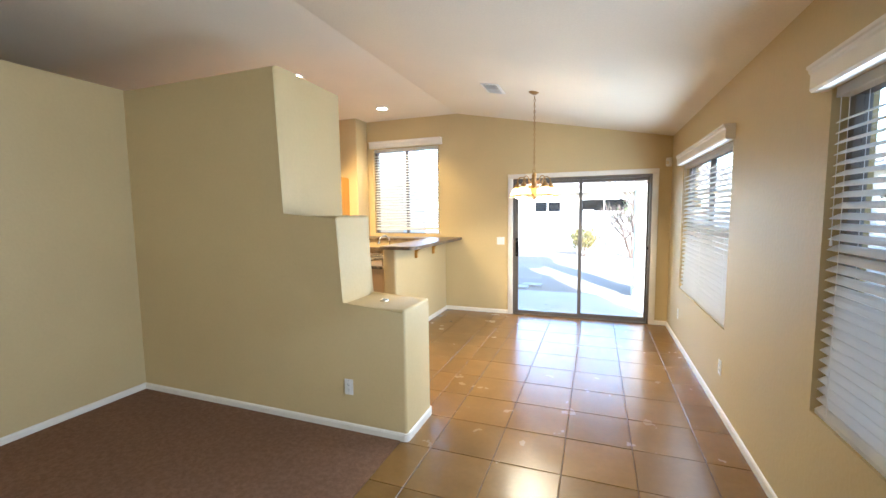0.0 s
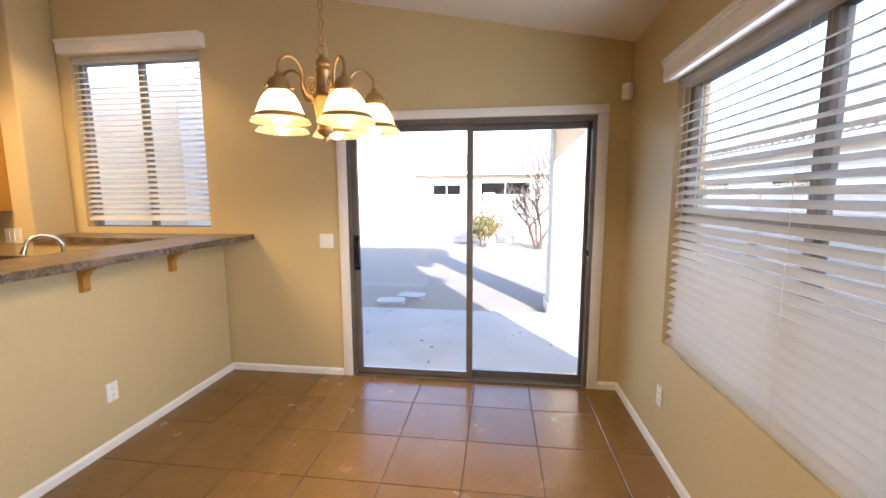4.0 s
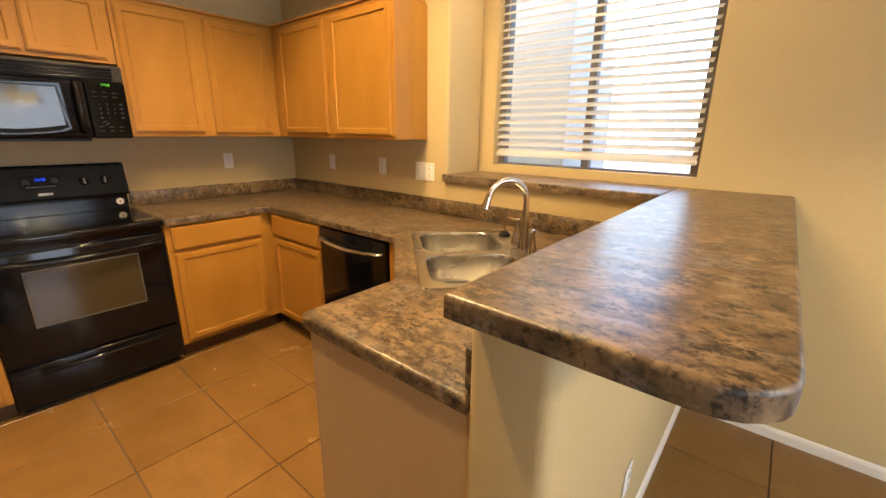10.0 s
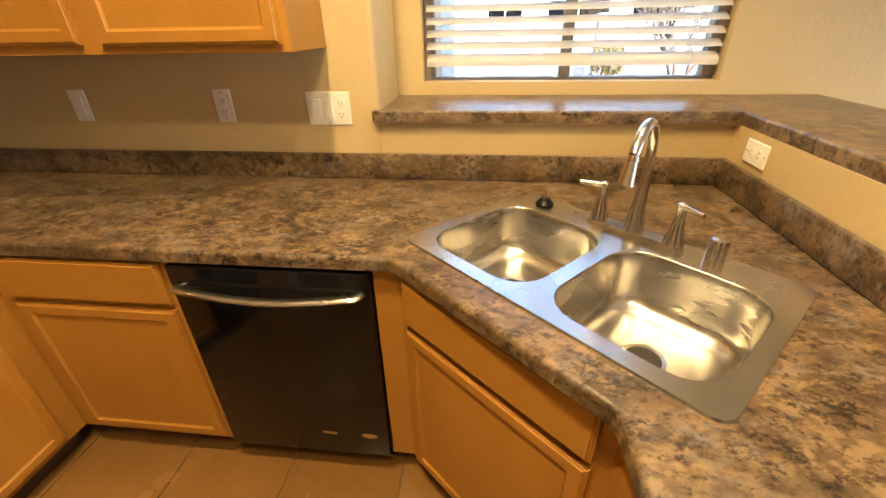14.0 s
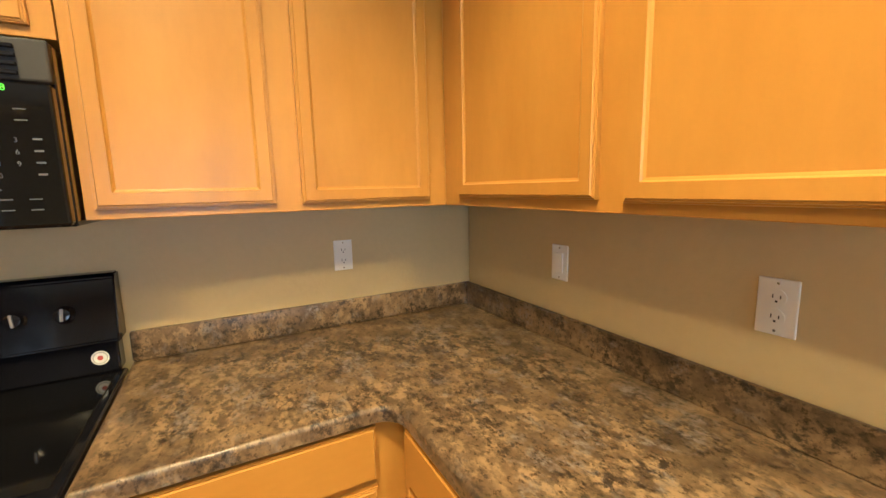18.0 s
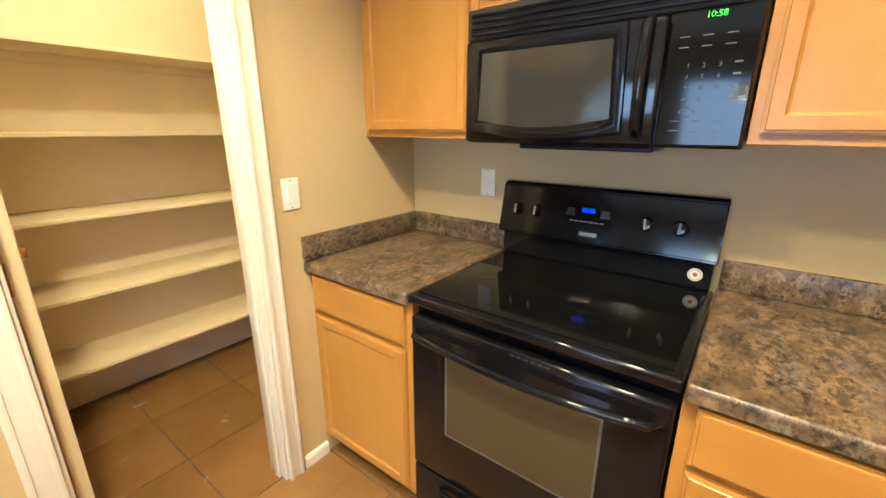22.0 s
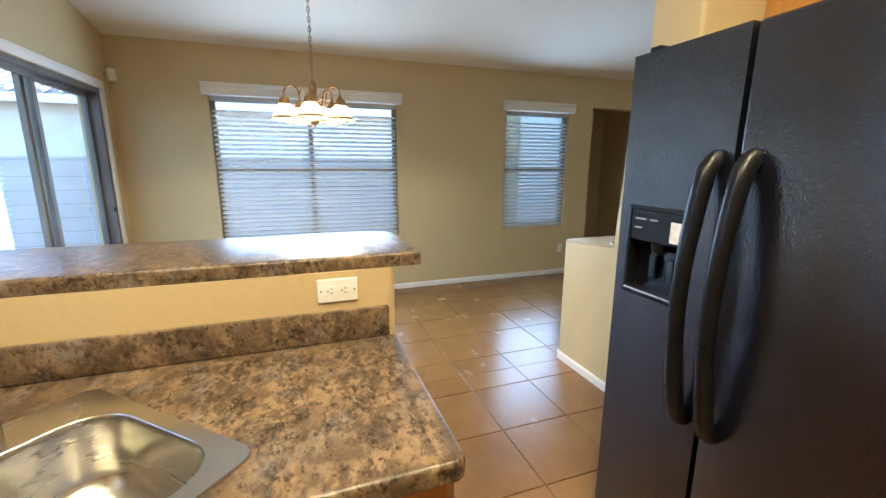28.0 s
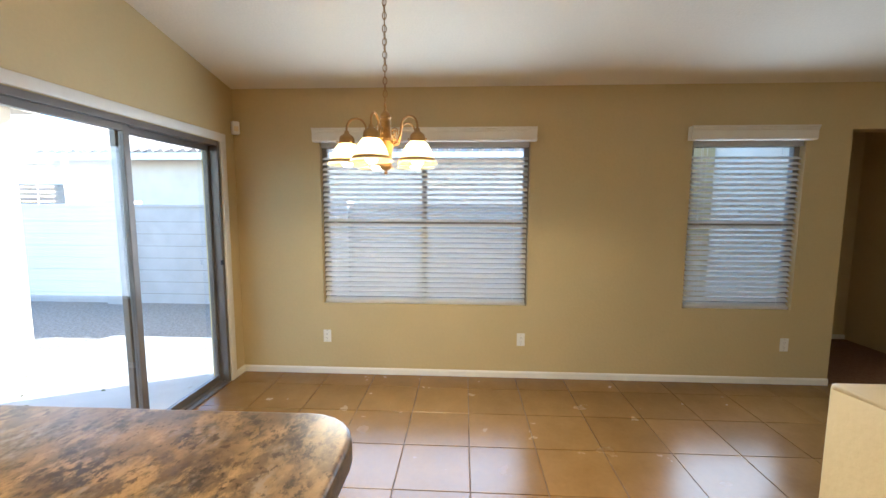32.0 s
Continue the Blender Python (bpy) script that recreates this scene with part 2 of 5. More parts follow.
def shade_material():
    m = bpy.data.materials.new("alabaster_glass")
    m.use_nodes = True
    n, l = m.node_tree.nodes, m.node_tree.links
    p, out = n["Principled BSDF"], n["Material Output"]
    p.inputs["Base Color"].default_value, p.inputs["Roughness"].default_value = (0.55, 0.44, 0.24, 1), 0.25
    tr, mx, nz = n.new("ShaderNodeBsdfTranslucent"), n.new("ShaderNodeMixShader"), n.new("ShaderNodeTexNoise")
    nz.inputs["Scale"].default_value = 22
    tr.inputs["Color"].default_value = (1.0, 0.90, 0.66, 1)
    mr = n.new("ShaderNodeMapRange")
    mr.inputs["To Min"].default_value, mr.inputs["To Max"].default_value = 0.62, 0.80
    l.new(nz.outputs["Fac"], mr.inputs["Value"])
    l.new(mr.outputs[0], mx.inputs["Fac"])
    l.new(p.outputs[0], mx.inputs[1])
    l.new(tr.outputs[0], mx.inputs[2])
    l.new(mx.outputs[0], out.inputs["Surface"])
    return m


ALABASTER = shade_material()


# ---- mesh helpers ----
def link_mesh(name, bm, material, parent=None, smooth=False):
    bmesh.ops.recalc_face_normals(bm, faces=bm.faces)
    me = bpy.data.meshes.new(name)
    bm.to_mesh(me)
    bm.free()
    me.materials.append(material)
    if smooth:
        for f in me.polygons:
            f.use_smooth = True
        me.set_sharp_from_angle(angle=radians(38))
    ob = new(name, me)
    if parent is not None:
        ob.parent = parent
    return ob


def part(name, bm, material, parent, label="", smooth=False):
    ob = link_mesh(name, bm, material, parent, smooth)
    return tagged(ob, label) if label else ob


def thing(name, label, category, m=None, group="", kind=""):
    ob = new(name)
    ob.empty_display_size = 0.1
    if m is not None:
        ob.matrix_basis = m
    return tagged(ob, label, category, group, kind)


def structure(name, bm, material, label="", category="", smooth=False):
    return tagged(link_mesh(name, bm, material, None, smooth), label, category, "", "structure")


def box(bm, x0, y0, z0, x1, y1, z1, bevel=0.0, segs=2, edges=None):
    r = bmesh.ops.create_cube(bm, size=1.0, matrix=Matrix.Translation(((x0 + x1) / 2, (y0 + y1) / 2, (z0 + z1) / 2)) @ Matrix.Diagonal((abs(x1 - x0), abs(y1 - y0), abs(z1 - z0), 1)))
    if bevel:
        es = {e for v in r["verts"] for e in v.link_edges}
        if edges == "z":
            es = {e for e in es if abs(e.verts[0].co.z - e.verts[1].co.z) > 1e-5}
        bmesh.ops.bevel(bm, geom=list(es), offset=bevel, segments=segs, affect="EDGES", profile=0.5, clamp_overlap=True)
    return bm


def one_box(*a, **k):
    return box(bmesh.new(), *a, **k)


def prism(points, z0, z1, bm=None):
    """An upright prism over a plan outline."""
    bm = bm or bmesh.new()
    lo = [bm.verts.new((x, y, z0)) for x, y in points]
    hi = [bm.verts.new((x, y, z1)) for x, y in points]
    k = len(points)
    for i in range(k):
        bm.faces.new((lo[i], lo[(i + 1) % k], hi[(i + 1) % k], hi[i]))
    bm.faces.new(lo[::-1])
    bm.faces.new(hi)
    return bm


def lathe(profile, segs=24, bm=None, m=None):
    """Turns a profile of (radius, z) round the z axis."""
    bm = bm or bmesh.new()
    rings, first = [], len(bm.verts)
    for r, z in profile:
        if r < 1e-5:
            rings.append([bm.verts.new((0, 0, z))])
        else:
            rings.append([bm.verts.new((r * math.cos(2 * math.pi * i / segs), r * math.sin(2 * math.pi * i / segs), z)) for i in range(segs)])
    for a, b in zip(rings, rings[1:]):
        for i in range(segs):
            j = (i + 1) % segs
            if len(a) == 1 and len(b) > 1:
                bm.faces.new((a[0], b[j], b[i]))
            elif len(b) == 1 and len(a) > 1:
                bm.faces.new((a[i], a[j], b[0]))
            elif len(a) > 1:
                bm.faces.new((a[i], a[j], b[j], b[i]))
    if m is not None:
        bmesh.ops.transform(bm, matrix=m, verts=[v for r in rings for v in r])
    return bm


def tube(points, radius, segs=10, bm=None, flat=1.0, closed=False):
    """A round bar along a line of points."""
    bm = bm or bmesh.new()
    pts = [Vector(p) for p in points]
    rings = []
    for i, p in enumerate(pts):
        if closed:
            d = pts[(i + 1) % len(pts)] - pts[i - 1]
        else:
            d = pts[min(i + 1, len(pts) - 1)] - pts[max(i - 1, 0)]
        if i == 0 or flat != 1.0:
            q = d.to_track_quat("Z", "Y")
        else:
            q = before.rotation_difference(d) @ q
        before = d
        r = radius[i] if isinstance(radius, (list, tuple)) else radius
        rings.append([bm.verts.new(p + q @ Vector((r * math.cos(2 * math.pi * k / segs), r * flat * math.sin(2 * math.pi * k / segs), 0))) for k in range(segs)])
    pairs = list(zip(rings, rings[1:])) + ([(rings[-1], rings[0])] if closed else [])
    for a, b in pairs:
        for k in range(segs):
            j = (k + 1) % segs
            bm.faces.new((a[k], a[j], b[j], b[k]))
    if not closed:
        bm.faces.new(rings[0][::-1])
        bm.faces.new(rings[-1])
    return bm


def wall_sheet(axis, at, thick, u0, u1, z0, z1, holes=()):
    """A wall in the plane axis = at, of a thickness along +axis, with openings (u0, u1, z0, z1) right through it."""
    us = sorted({u0, u1, *[h[0] for h in holes], *[h[1] for h in holes]})
    zs = sorted({z0, z1, *[h[2] for h in holes], *[h[3] for h in holes]})
    bm, grid = bmesh.new(), {}

    def solid(i, j):
        if not (0 <= i < len(us) - 1 and 0 <= j < len(zs) - 1):
            return False
        u, z = (us[i] + us[i + 1]) / 2, (zs[j] + zs[j + 1]) / 2
        return not any(h[0] < u < h[1] and h[2] < z < h[3] for h in holes)

    def v(i, j, k):
        if (i, j, k) not in grid:
            w = at + k * thick
            grid[i, j, k] = bm.verts.new((w, us[i], zs[j]) if axis == "x" else (us[i], w, zs[j]))
        return grid[i, j, k]

    for i in range(len(us) - 1):
        for j in range(len(zs) - 1):
            if not solid(i, j):
                continue
            for k in (0, 1):
                bm.faces.new((v(i, j, k), v(i + 1, j, k), v(i + 1, j + 1, k), v(i, j + 1, k)))
            for di, dj, a, b in ((-1, 0, (0, 0), (0, 1)), (1, 0, (1, 0), (1, 1)), (0, -1, (0, 0), (1, 0)), (0, 1, (0, 1), (1, 1))):
                if not solid(i + di, j + dj):
                    bm.faces.new((v(i + a[0], j + a[1], 0), v(i + b[0], j + b[1], 0), v(i + b[0], j + b[1], 1), v(i + a[0], j + a[1], 1)))
    return bm


# ---- the plan, in metres: the east wall is x = 0, the north wall y = 0 ----
W_X, K_Y, P_Y, S_Y = -6.33, -0.34, -2.88, -9.6  # kitchen's west wall, its north wall, the pantry's front, the far south wall
LOW_C, HIGH_C, RIDGE = 2.527, 3.09, -2.98
KW = (-4.465, -3.29, 1.225, 2.63)  # kitchen window
SL = (-2.10, -0.222, 0.0, 2.05)  # sliding door
E1, E2 = (-2.58, -0.763, 0.655, 2.075), (-4.81, -3.91, 0.655, 2.075)  # windows in the east wall
# added opening, out of view, for the living room's fill lamp
E3 = (-9.2, -7.4, 0.665, 2.075)
HALL = (-6.45, -5.165, -0.02, 2.16)
DECK = 2.64  # top of the pantry block and the partition

# ---- shell ----
slope = (HIGH_C - LOW_C) / RIDGE
normal = Vector((-slope, 0, 1)).normalized()
structure("ground", one_box(-60, -60, -0.45, 60, 60, -0.11), GRAVEL, "tan gravel yard reaching to the far distance", "ground")
structure("floor", one_box(W_X - 0.15, S_Y - 0.15, -0.12, 1.6, 0.0, -0.006), GROUT, "grey-brown grout bed of the tiled floor", "floor")
bm = wall_sheet("y", 0.0, 0.16, W_X - 0.15, 0.16, -0.1, HIGH_C + 0.01, [KW, SL])
bmesh.ops.bisect_plane(bm, geom=bm.verts[:] + bm.edges[:] + bm.faces[:], plane_co=(0, 0, LOW_C + 0.012), plane_no=normal, clear_outer=True)
structure("wall_north", bm, WALL, "tan painted wall with a sliding door and a window", "wall")
structure("wall_east", wall_sheet("x", 0.0, 0.16, S_Y, 0.0, -0.1, LOW_C + 0.01, [E1, E2, HALL, E3]), WALL, "tan orange-peel wall with two blind-covered windows", "wall")
structure("wall_west", wall_sheet("x", W_X - 0.15, 0.15, S_Y, 0.0, -0.1, HIGH_C + 0.01), WALL, "tan painted kitchen wall", "wall")
bm = wall_sheet("y", S_Y - 0.15, 0.15, W_X - 0.15, 0.16, -0.1, HIGH_C + 0.01)
bmesh.ops.bisect_plane(bm, geom=bm.verts[:] + bm.edges[:] + bm.faces[:], plane_co=(0, 0, LOW_C + 0.012), plane_no=normal, clear_outer=True)
structure("wall_south", bm, WALL, "tan painted end wall of the living room", "wall")
bm = one_box(W_X, K_Y, 0, -4.575, 0, HIGH_C + 0.005, bevel=0.02, segs=3, edges="z")
structure("wall_kitchen_north", bm, WALL, "tan painted wall behind the kitchen counter", "wall", smooth=True)
structure("wall_sill_base", one_box(-4.58, K_Y, 0, -3.36, 0, 1.132), WALL, "low tan wall below the window ledge", "wall")
bm = bmesh.new()
prof = [(0.17, LOW_C + 0.17 * slope), (RIDGE, HIGH_C), (W_X - 0.16, HIGH_C), (W_X - 0.16, HIGH_C + 0.2), (RIDGE, HIGH_C + 0.2), (0.17, LOW_C + 0.2 + 0.17 * slope)]
a = [bm.verts.new((x, S_Y - 0.16, z)) for x, z in prof]
b = [bm.verts.new((x, 0.17, z)) for x, z in prof]
for i in range(6):
    bm.faces.new((a[i], a[(i + 1) % 6], b[(i + 1) % 6], b[i]))
bm.faces.new(a[::-1])
bm.faces.new(b)
structure("ceiling", bm, CEIL, "off-white textured vaulted ceiling", "ceiling")

# partition between living room and kitchen, stepping down towards the passage
LIV_Y, LIV_X, PN_Y = -3.735, -4.74, -3.305


def stepped(profile, y0, y1, rounded_side, r=0.02):
    """A wall whose outline (x, z) is drawn out along y, with soft edges on one side and along the steps."""
    bm = bmesh.new()
    a = [bm.verts.new((x, y0, z)) for x, z in profile]
    b = [bm.verts.new((x, y1, z)) for x, z in profile]
    k = len(profile)
    soft = []
    for i in range(k):
        j = (i + 1) % k
        bm.faces.new((a[i], a[j], b[j], b[i]))
    bm.faces.new(a[::-1])
    bm.faces.new(b)
    top, right = max(z for _, z in profile), min(x for x, _ in profile)
    for e in bm.edges:
        p, q = e.verts[0].co, e.verts[1].co
        if p.z < 1e-6 and q.z < 1e-6:
            continue
        flat = abs(p.y - q.y) < 1e-6
        if flat and abs(p.y - rounded_side) < 1e-6 and not (abs(p.x - right) < 1e-6 and abs(q.x - right) < 1e-6):
            soft.append(e)
        elif not flat and (abs(p.x - right) > 1e-6) and (p.x, p.z) in CONVEX:
            soft.append(e)
    bmesh.ops.bevel(bm, geom=soft, offset=r, segments=3, affect="EDGES", profile=0.5)
    return bm


STEPS = [(-3.105, DECK), (-3.105, 1.555), (-2.615, 1.555), (-2.615, 0.92), (-2.11, 0.92), (-2.11, 0.0)]
CONVEX = {(p.x, p.y) for p in (Vector((-2.615, 1.555)), Vector((-2.11, 0.92)))}
structure("wall_partition", stepped([(LIV_X, 0.0), (LIV_X, DECK)] + STEPS, LIV_Y, -3.505, LIV_Y), WALL, "tall tan partition wall stepping down to a low end", "wall", smooth=True)
structure("wall_partition_step", stepped([(-3.105, 0.0)] + STEPS[1:], -3.505, PN_Y, PN_Y), WALL, "kitchen-side half of the stepped tan partition", "wall", smooth=True)
bm = prism([(-3.385, -3.505), (-3.118, -3.505), (-3.15, P_Y), (-3.385, P_Y)], 0, DECK)
bmesh.ops.bevel(bm, geom=[e for e in bm.edges if all(abs(v.co.y - P_Y) < 1e-5 for v in e.verts) and abs(e.verts[0].co.z - e.verts[1].co.z) > 1], offset=0.018, segments=3, affect="EDGES", profile=0.5)
structure("wall_fridge_side", bm, WALL, "tan wall end beside the fridge", "wall", smooth=True)
PD = (-5.505, -4.88, -0.02, 2.04)  # pantry door opening
bm = wall_sheet("y", P_Y - 0.115, 0.115, W_X, -4.685, 0, DECK - 0.004, [PD])
structure("wall_pantry", bm, WALL, "tan painted wall round the pantry door", "wall")
structure("wall_pantry_return", one_box(-4.785, LIV_Y + 0.004, 0, -4.68, P_Y - 0.116, DECK - 0.002), WALL, "tan wall between pantry and fridge niche", "wall")
structure("wall_living_west", one_box(LIV_X - 0.11, S_Y, 0, LIV_X, LIV_Y + 0.002, DECK), WALL, "tan painted living room wall, open above", "wall")
structure("wall_pantry_back", one_box(W_X, -4.28, 0, LIV_X - 0.11, -4.18, DECK - 0.01), SHELF, "cream painted back wall of the pantry", "wall")
structure("ceiling_deck", one_box(W_X, -4.18, 2.5, -4.787, P_Y - 0.12, DECK - 0.012), WALL, "plaster deck above the pantry", "ceiling")
structure("ceiling_deck_niche", one_box(-4.679, -3.499, 2.5, -3.387, P_Y - 0.12, DECK - 0.012), WALL, "plaster deck above the fridge niche", "ceiling")
# hall beyond the opening in the east wall
structure("wall_hall", one_box(1.3, -7.2, 0, 1.4, -4.6, 2.52), WALL, "tan painted hall wall", "wall")
structure("wall_hall_north", one_box(0.16, -5.16, 0, 1.3, -5.02, 2.52), WALL, "tan painted side wall of the hall", "wall")
structure("wall_hall_south", one_box(0.16, -6.56, 0, 1.3, -6.45, 2.52), WALL, "tan painted side wall of the hall", "wall")
structure("ceiling_hall", one_box(0.16, -6.56, 2.45, 1.4, -5.02, 2.55), CEIL, "off-white hall ceiling", "ceiling")

# half wall under the bar top
structure("wall_bar", one_box(-3.36, -1.772, 0, -3.178, -0.002, 1.132, bevel=0.03, segs=4, edges="z"), WALL, "half wall carrying the breakfast bar", "wall", smooth=True)

# ---- openings: frames, panes, blinds, trim ----
def blind(w, h, m, label, group="", drop=0.0, tilt=24):
    """A wood-look blind. Local: x across from 0 to w, z up from the sill, the room on the -y side."""
    t = thing("window_blind", label, "blind", m, group)
    part("headrail", one_box(0.005, -0.02, h - 0.045, w - 0.005, 0.035, h - 0.003, bevel=0.003), BLIND, t)
    slat = None
    z0, pitch = drop + 0.035, 0.0445
    k = int((h - 0.06 - z0) / pitch)
    for i in range(k):
        if slat is None:
            bm = bmesh.new()
            ring = []
            for y, z in ((-0.0255, -0.0015), (0, 0.001), (0.0255, -0.0015), (0.0255, 0.0015), (0, 0.0042), (-0.0255, 0.0015)):
                ring.append((y, z))
            lo = [bm.verts.new((0.012, y, z)) for y, z in ring]
            hi = [bm.verts.new((w - 0.012, y, z)) for y, z in ring]
            for a in range(6):
                bm.faces.new((lo[a], lo[(a + 1) % 6], hi[(a + 1) % 6], hi[a]))
            bm.faces.new(lo[::-1])
            bm.faces.new(hi)
            slat = part("slat", bm, BLIND, t)
        else:
            o = slat.copy()
            scene.collection.objects.link(o)
            slat_ob = o
        ob = slat if i == 0 else slat_ob
        ob.matrix_basis = pose(0, 0.006, z0 + i * pitch, tilt + random.uniform(-1.2, 1.2), 0, 0)
    part("bottom_rail", one_box(0.012, -0.021, drop + 0.002, w - 0.012, 0.031, drop + 0.024, bevel=0.004), BLIND, t)
    n = 2 if w < 1.3 else 3
    for i in range(n):
        x = 0.12 + (w - 0.24) * i / (n - 1)
        for y in (-0.024, 0.036):
            part("ladder_cord", tube([(x, y, drop + 0.01), (x, y, h - 0.03)], 0.0012, 5), BLIND, t)
    part("pull_cord", tube([(0.07, -0.03, h * 0.55), (0.072, -0.03, h - 0.03)], 0.0014, 5), BLIND, t)
    part("cord_tassel", lathe([(0, 0), (0.006, 0.002), (0.005, 0.02), (0.002, 0.026), (0, 0.027)], 8, m=Matrix.Translation((0.07, -0.03, h * 0.55 - 0.026))), BLIND, t)
    return t


def valance(w, m, k=1.0):
    """A moulded board in front of the blind's headrail."""
    bm = bmesh.new()
    prof = [(0, 0), (-0.055, 0), (-0.062, 0.012), (-0.062, 0.075), (-0.07, 0.083), (-0.07, 0.094), (-0.078, 0.1), (-0.078, 0.112), (0, 0.112)]
    a = [bm.verts.new((0, y, z * k)) for y, z in prof]
    b = [bm.verts.new((w, y, z * k)) for y, z in prof]
    for i in range(len(prof)):
        j = (i + 1) % len(prof)
        bm.faces.new((a[i], a[j], b[j], b[i]))
    bm.faces.new(a[::-1])
    bm.faces.new(b)
    ob = link_mesh("window_valance", bm, TRIM)
    ob.matrix_basis = m
    return tagged(ob, "cream moulded valance above a window blind", "valance", "window valances")


def window_unit(name, w, h, m, mull=(), rail=None, label=""):
    """Metal window in its opening: frame, bars and panes. Local: x across, z up, y outwards."""
    t = thing(name, label, "window", m, kind="structure")
    f = 0.045
    for n, b in (("frame_bottom", (0, 0.06, 0, w, 0.12, f)), ("frame_top", (0, 0.06, h - f, w, 0.12, h)), ("frame_side", (0, 0.06, f, f, 0.12, h - f)), ("frame_side", (w - f, 0.06, f, w, 0.12, h - f))):
        part(n, one_box(*b, bevel=0.004), WINFRAME, t)
    xs = [f] + [v for u in mull for v in (u * w - 0.022, u * w + 0.022)] + [w - f]
    for u in mull:
        part("mullion", one_box(u * w - 0.022, 0.065, f, u * w + 0.022, 0.115, h - f, bevel=0.004), WINFRAME, t)
    zs = [f, h - f] if rail is None else [f, rail - 0.02, rail + 0.02, h - f]
    for i in range(0, len(xs), 2):
        if rail is not None:
            part("meeting_rail", one_box(xs[i], 0.066, rail - 0.02, xs[i + 1], 0.114, rail + 0.02, bevel=0.004), WINFRAME, t)
        for j in range(0, len(zs), 2):
            g = part("pane", one_box(xs[i], 0.088, zs[j], xs[i + 1], 0.092, zs[j + 1]), WINDOW, t)
            g.visible_shadow = False
    return t


# kitchen window: room to the south, so local x runs along +x
window_unit("window_1", KW[1] - KW[0], KW[3] - KW[2] + 0.03, pose(KW[0], 0, KW[2] - 0.034), mull=(0.5,), label="bronze sliding window behind blinds over the sink")
blind(KW[1] - KW[0] - 0.01, KW[3] - KW[2], pose(KW[0] + 0.005, 0.028, KW[2]), "cream horizontal blind hanging in the kitchen window", drop=0.055, tilt=27)
valance(KW[1] - KW[0] + 0.11, pose(KW[0] - 0.045, 0, KW[3] + 0.012), 0.95)
# east windows: room to the west, local x runs along -y
for i, (win, mull, txt) in enumerate(((E1, (0.5,), "wide bronze window behind blinds in the dining wall"), (E2, (), "narrow bronze window behind blinds"))):
    w, h = win[1] - win[0], win[3] - win[2]
    window_unit("window_%d" % (i + 2), w, h, pose(0, win[1], win[2], 0, 0, -90), mull=mull, rail=0.72, label=txt)
    blind(w - 0.01, h, pose(0.03, win[1] - 0.005, win[2], 0, 0, -90), ("wide " if i == 0 else "narrow ") + "cream horizontal blind with half-open slats", drop=0.0, tilt=28)
    valance(w + 0.085, pose(0, win[1] + 0.0425, win[3] - 0.005, 0, 0, -90))

# added window out of view; its closed blind blocks the sun
window_unit("window_4", 1.8, 1.41, pose(0, E3[1], E3[2], 0, 0, -90), mull=(0.5,), rail=0.72, label="unseen bronze window added to hold the living room's fill lamp")
blind(1.79, 1.41, pose(0.03, E3[1] - 0.005, E3[2], 0, 0, -90), "unseen cream blind, closed to keep sun out of the added window", tilt=82)
# sliding patio door
SW, SH = SL[1] - SL[0], SL[3]
door = thing("door_1", "bronze framed sliding glass patio door, closed", "sliding door", pose(SL[0], 0, 0), kind="structure")
part("frame_side", one_box(0, 0.0, 0, 0.032, 0.13, SH, bevel=0.004), FRAME, door)
part("frame_side", one_box(SW - 0.032, 0.0, 0, SW, 0.13, SH, bevel=0.004), FRAME, door)
part("frame_top", one_box(0.032, 0.0, SH - 0.04, SW - 0.032, 0.13, SH, bevel=0.004), FRAME, door)
bm = one_box(0.032, -0.012, 0, SW - 0.032, 0.14, 0.014, bevel=0.003)
for y in (0.03, 0.075):
    box(bm, 0.032, y, 0.014, SW - 0.032, y + 0.008, 0.022)
part("threshold", bm, FRAME, door, "ridged metal sliding track")
ST = 0.046  # stile width
for name, x0, x1, y, last in (("sliding_panel", 0.032, SW / 2 + 0.048, 0.018, ST), ("fixed_panel", SW / 2 + 0.002, SW - 0.032, 0.072, 0.024)):
    bm = bmesh.new()
    for b in ((x0, y, 0.022, x0 + ST, y + 0.038, SH - 0.04), (x1 - last, y, 0.022, x1, y + 0.038, SH - 0.04), (x0 + ST, y, 0.022, x1 - last, y + 0.038, 0.068), (x0 + ST, y, SH - 0.082, x1 - last, y + 0.038, SH - 0.04)):
        box(bm, *b, bevel=0.003)
    p = part(name, bm, FRAME, door)
    g = part("pane", one_box(x0 + ST, y + 0.017, 0.068, x1 - last, y + 0.022, SH - 0.082), WINDOW, p)
    g.visible_shadow = False
hb = one_box(0.040, 0.004, 0.89, 0.088, 0.018, 1.17, bevel=0.006)
tube([(0.063, 0.004, 0.935), (0.08, -0.036, 0.945), (0.088, -0.048, 0.98), (0.088, -0.048, 1.08), (0.08, -0.036, 1.115), (0.063, 0.004, 1.125)], 0.015, 8, hb)
part("handle", hb, BLACKMATT, door, "black pull handle with latch", smooth=True)
part("latch", one_box(SW - 0.05, -0.006, 1.03, SW - 0.03, 0.01, 1.07, bevel=0.003), BLACKMATT, door)


def casing(name, pieces, label):
    bm = bmesh.new()
    for b in pieces:
        box(bm, *b, bevel=0.005)
    return structure(name, bm, TRIM, label, "trim", smooth=True)


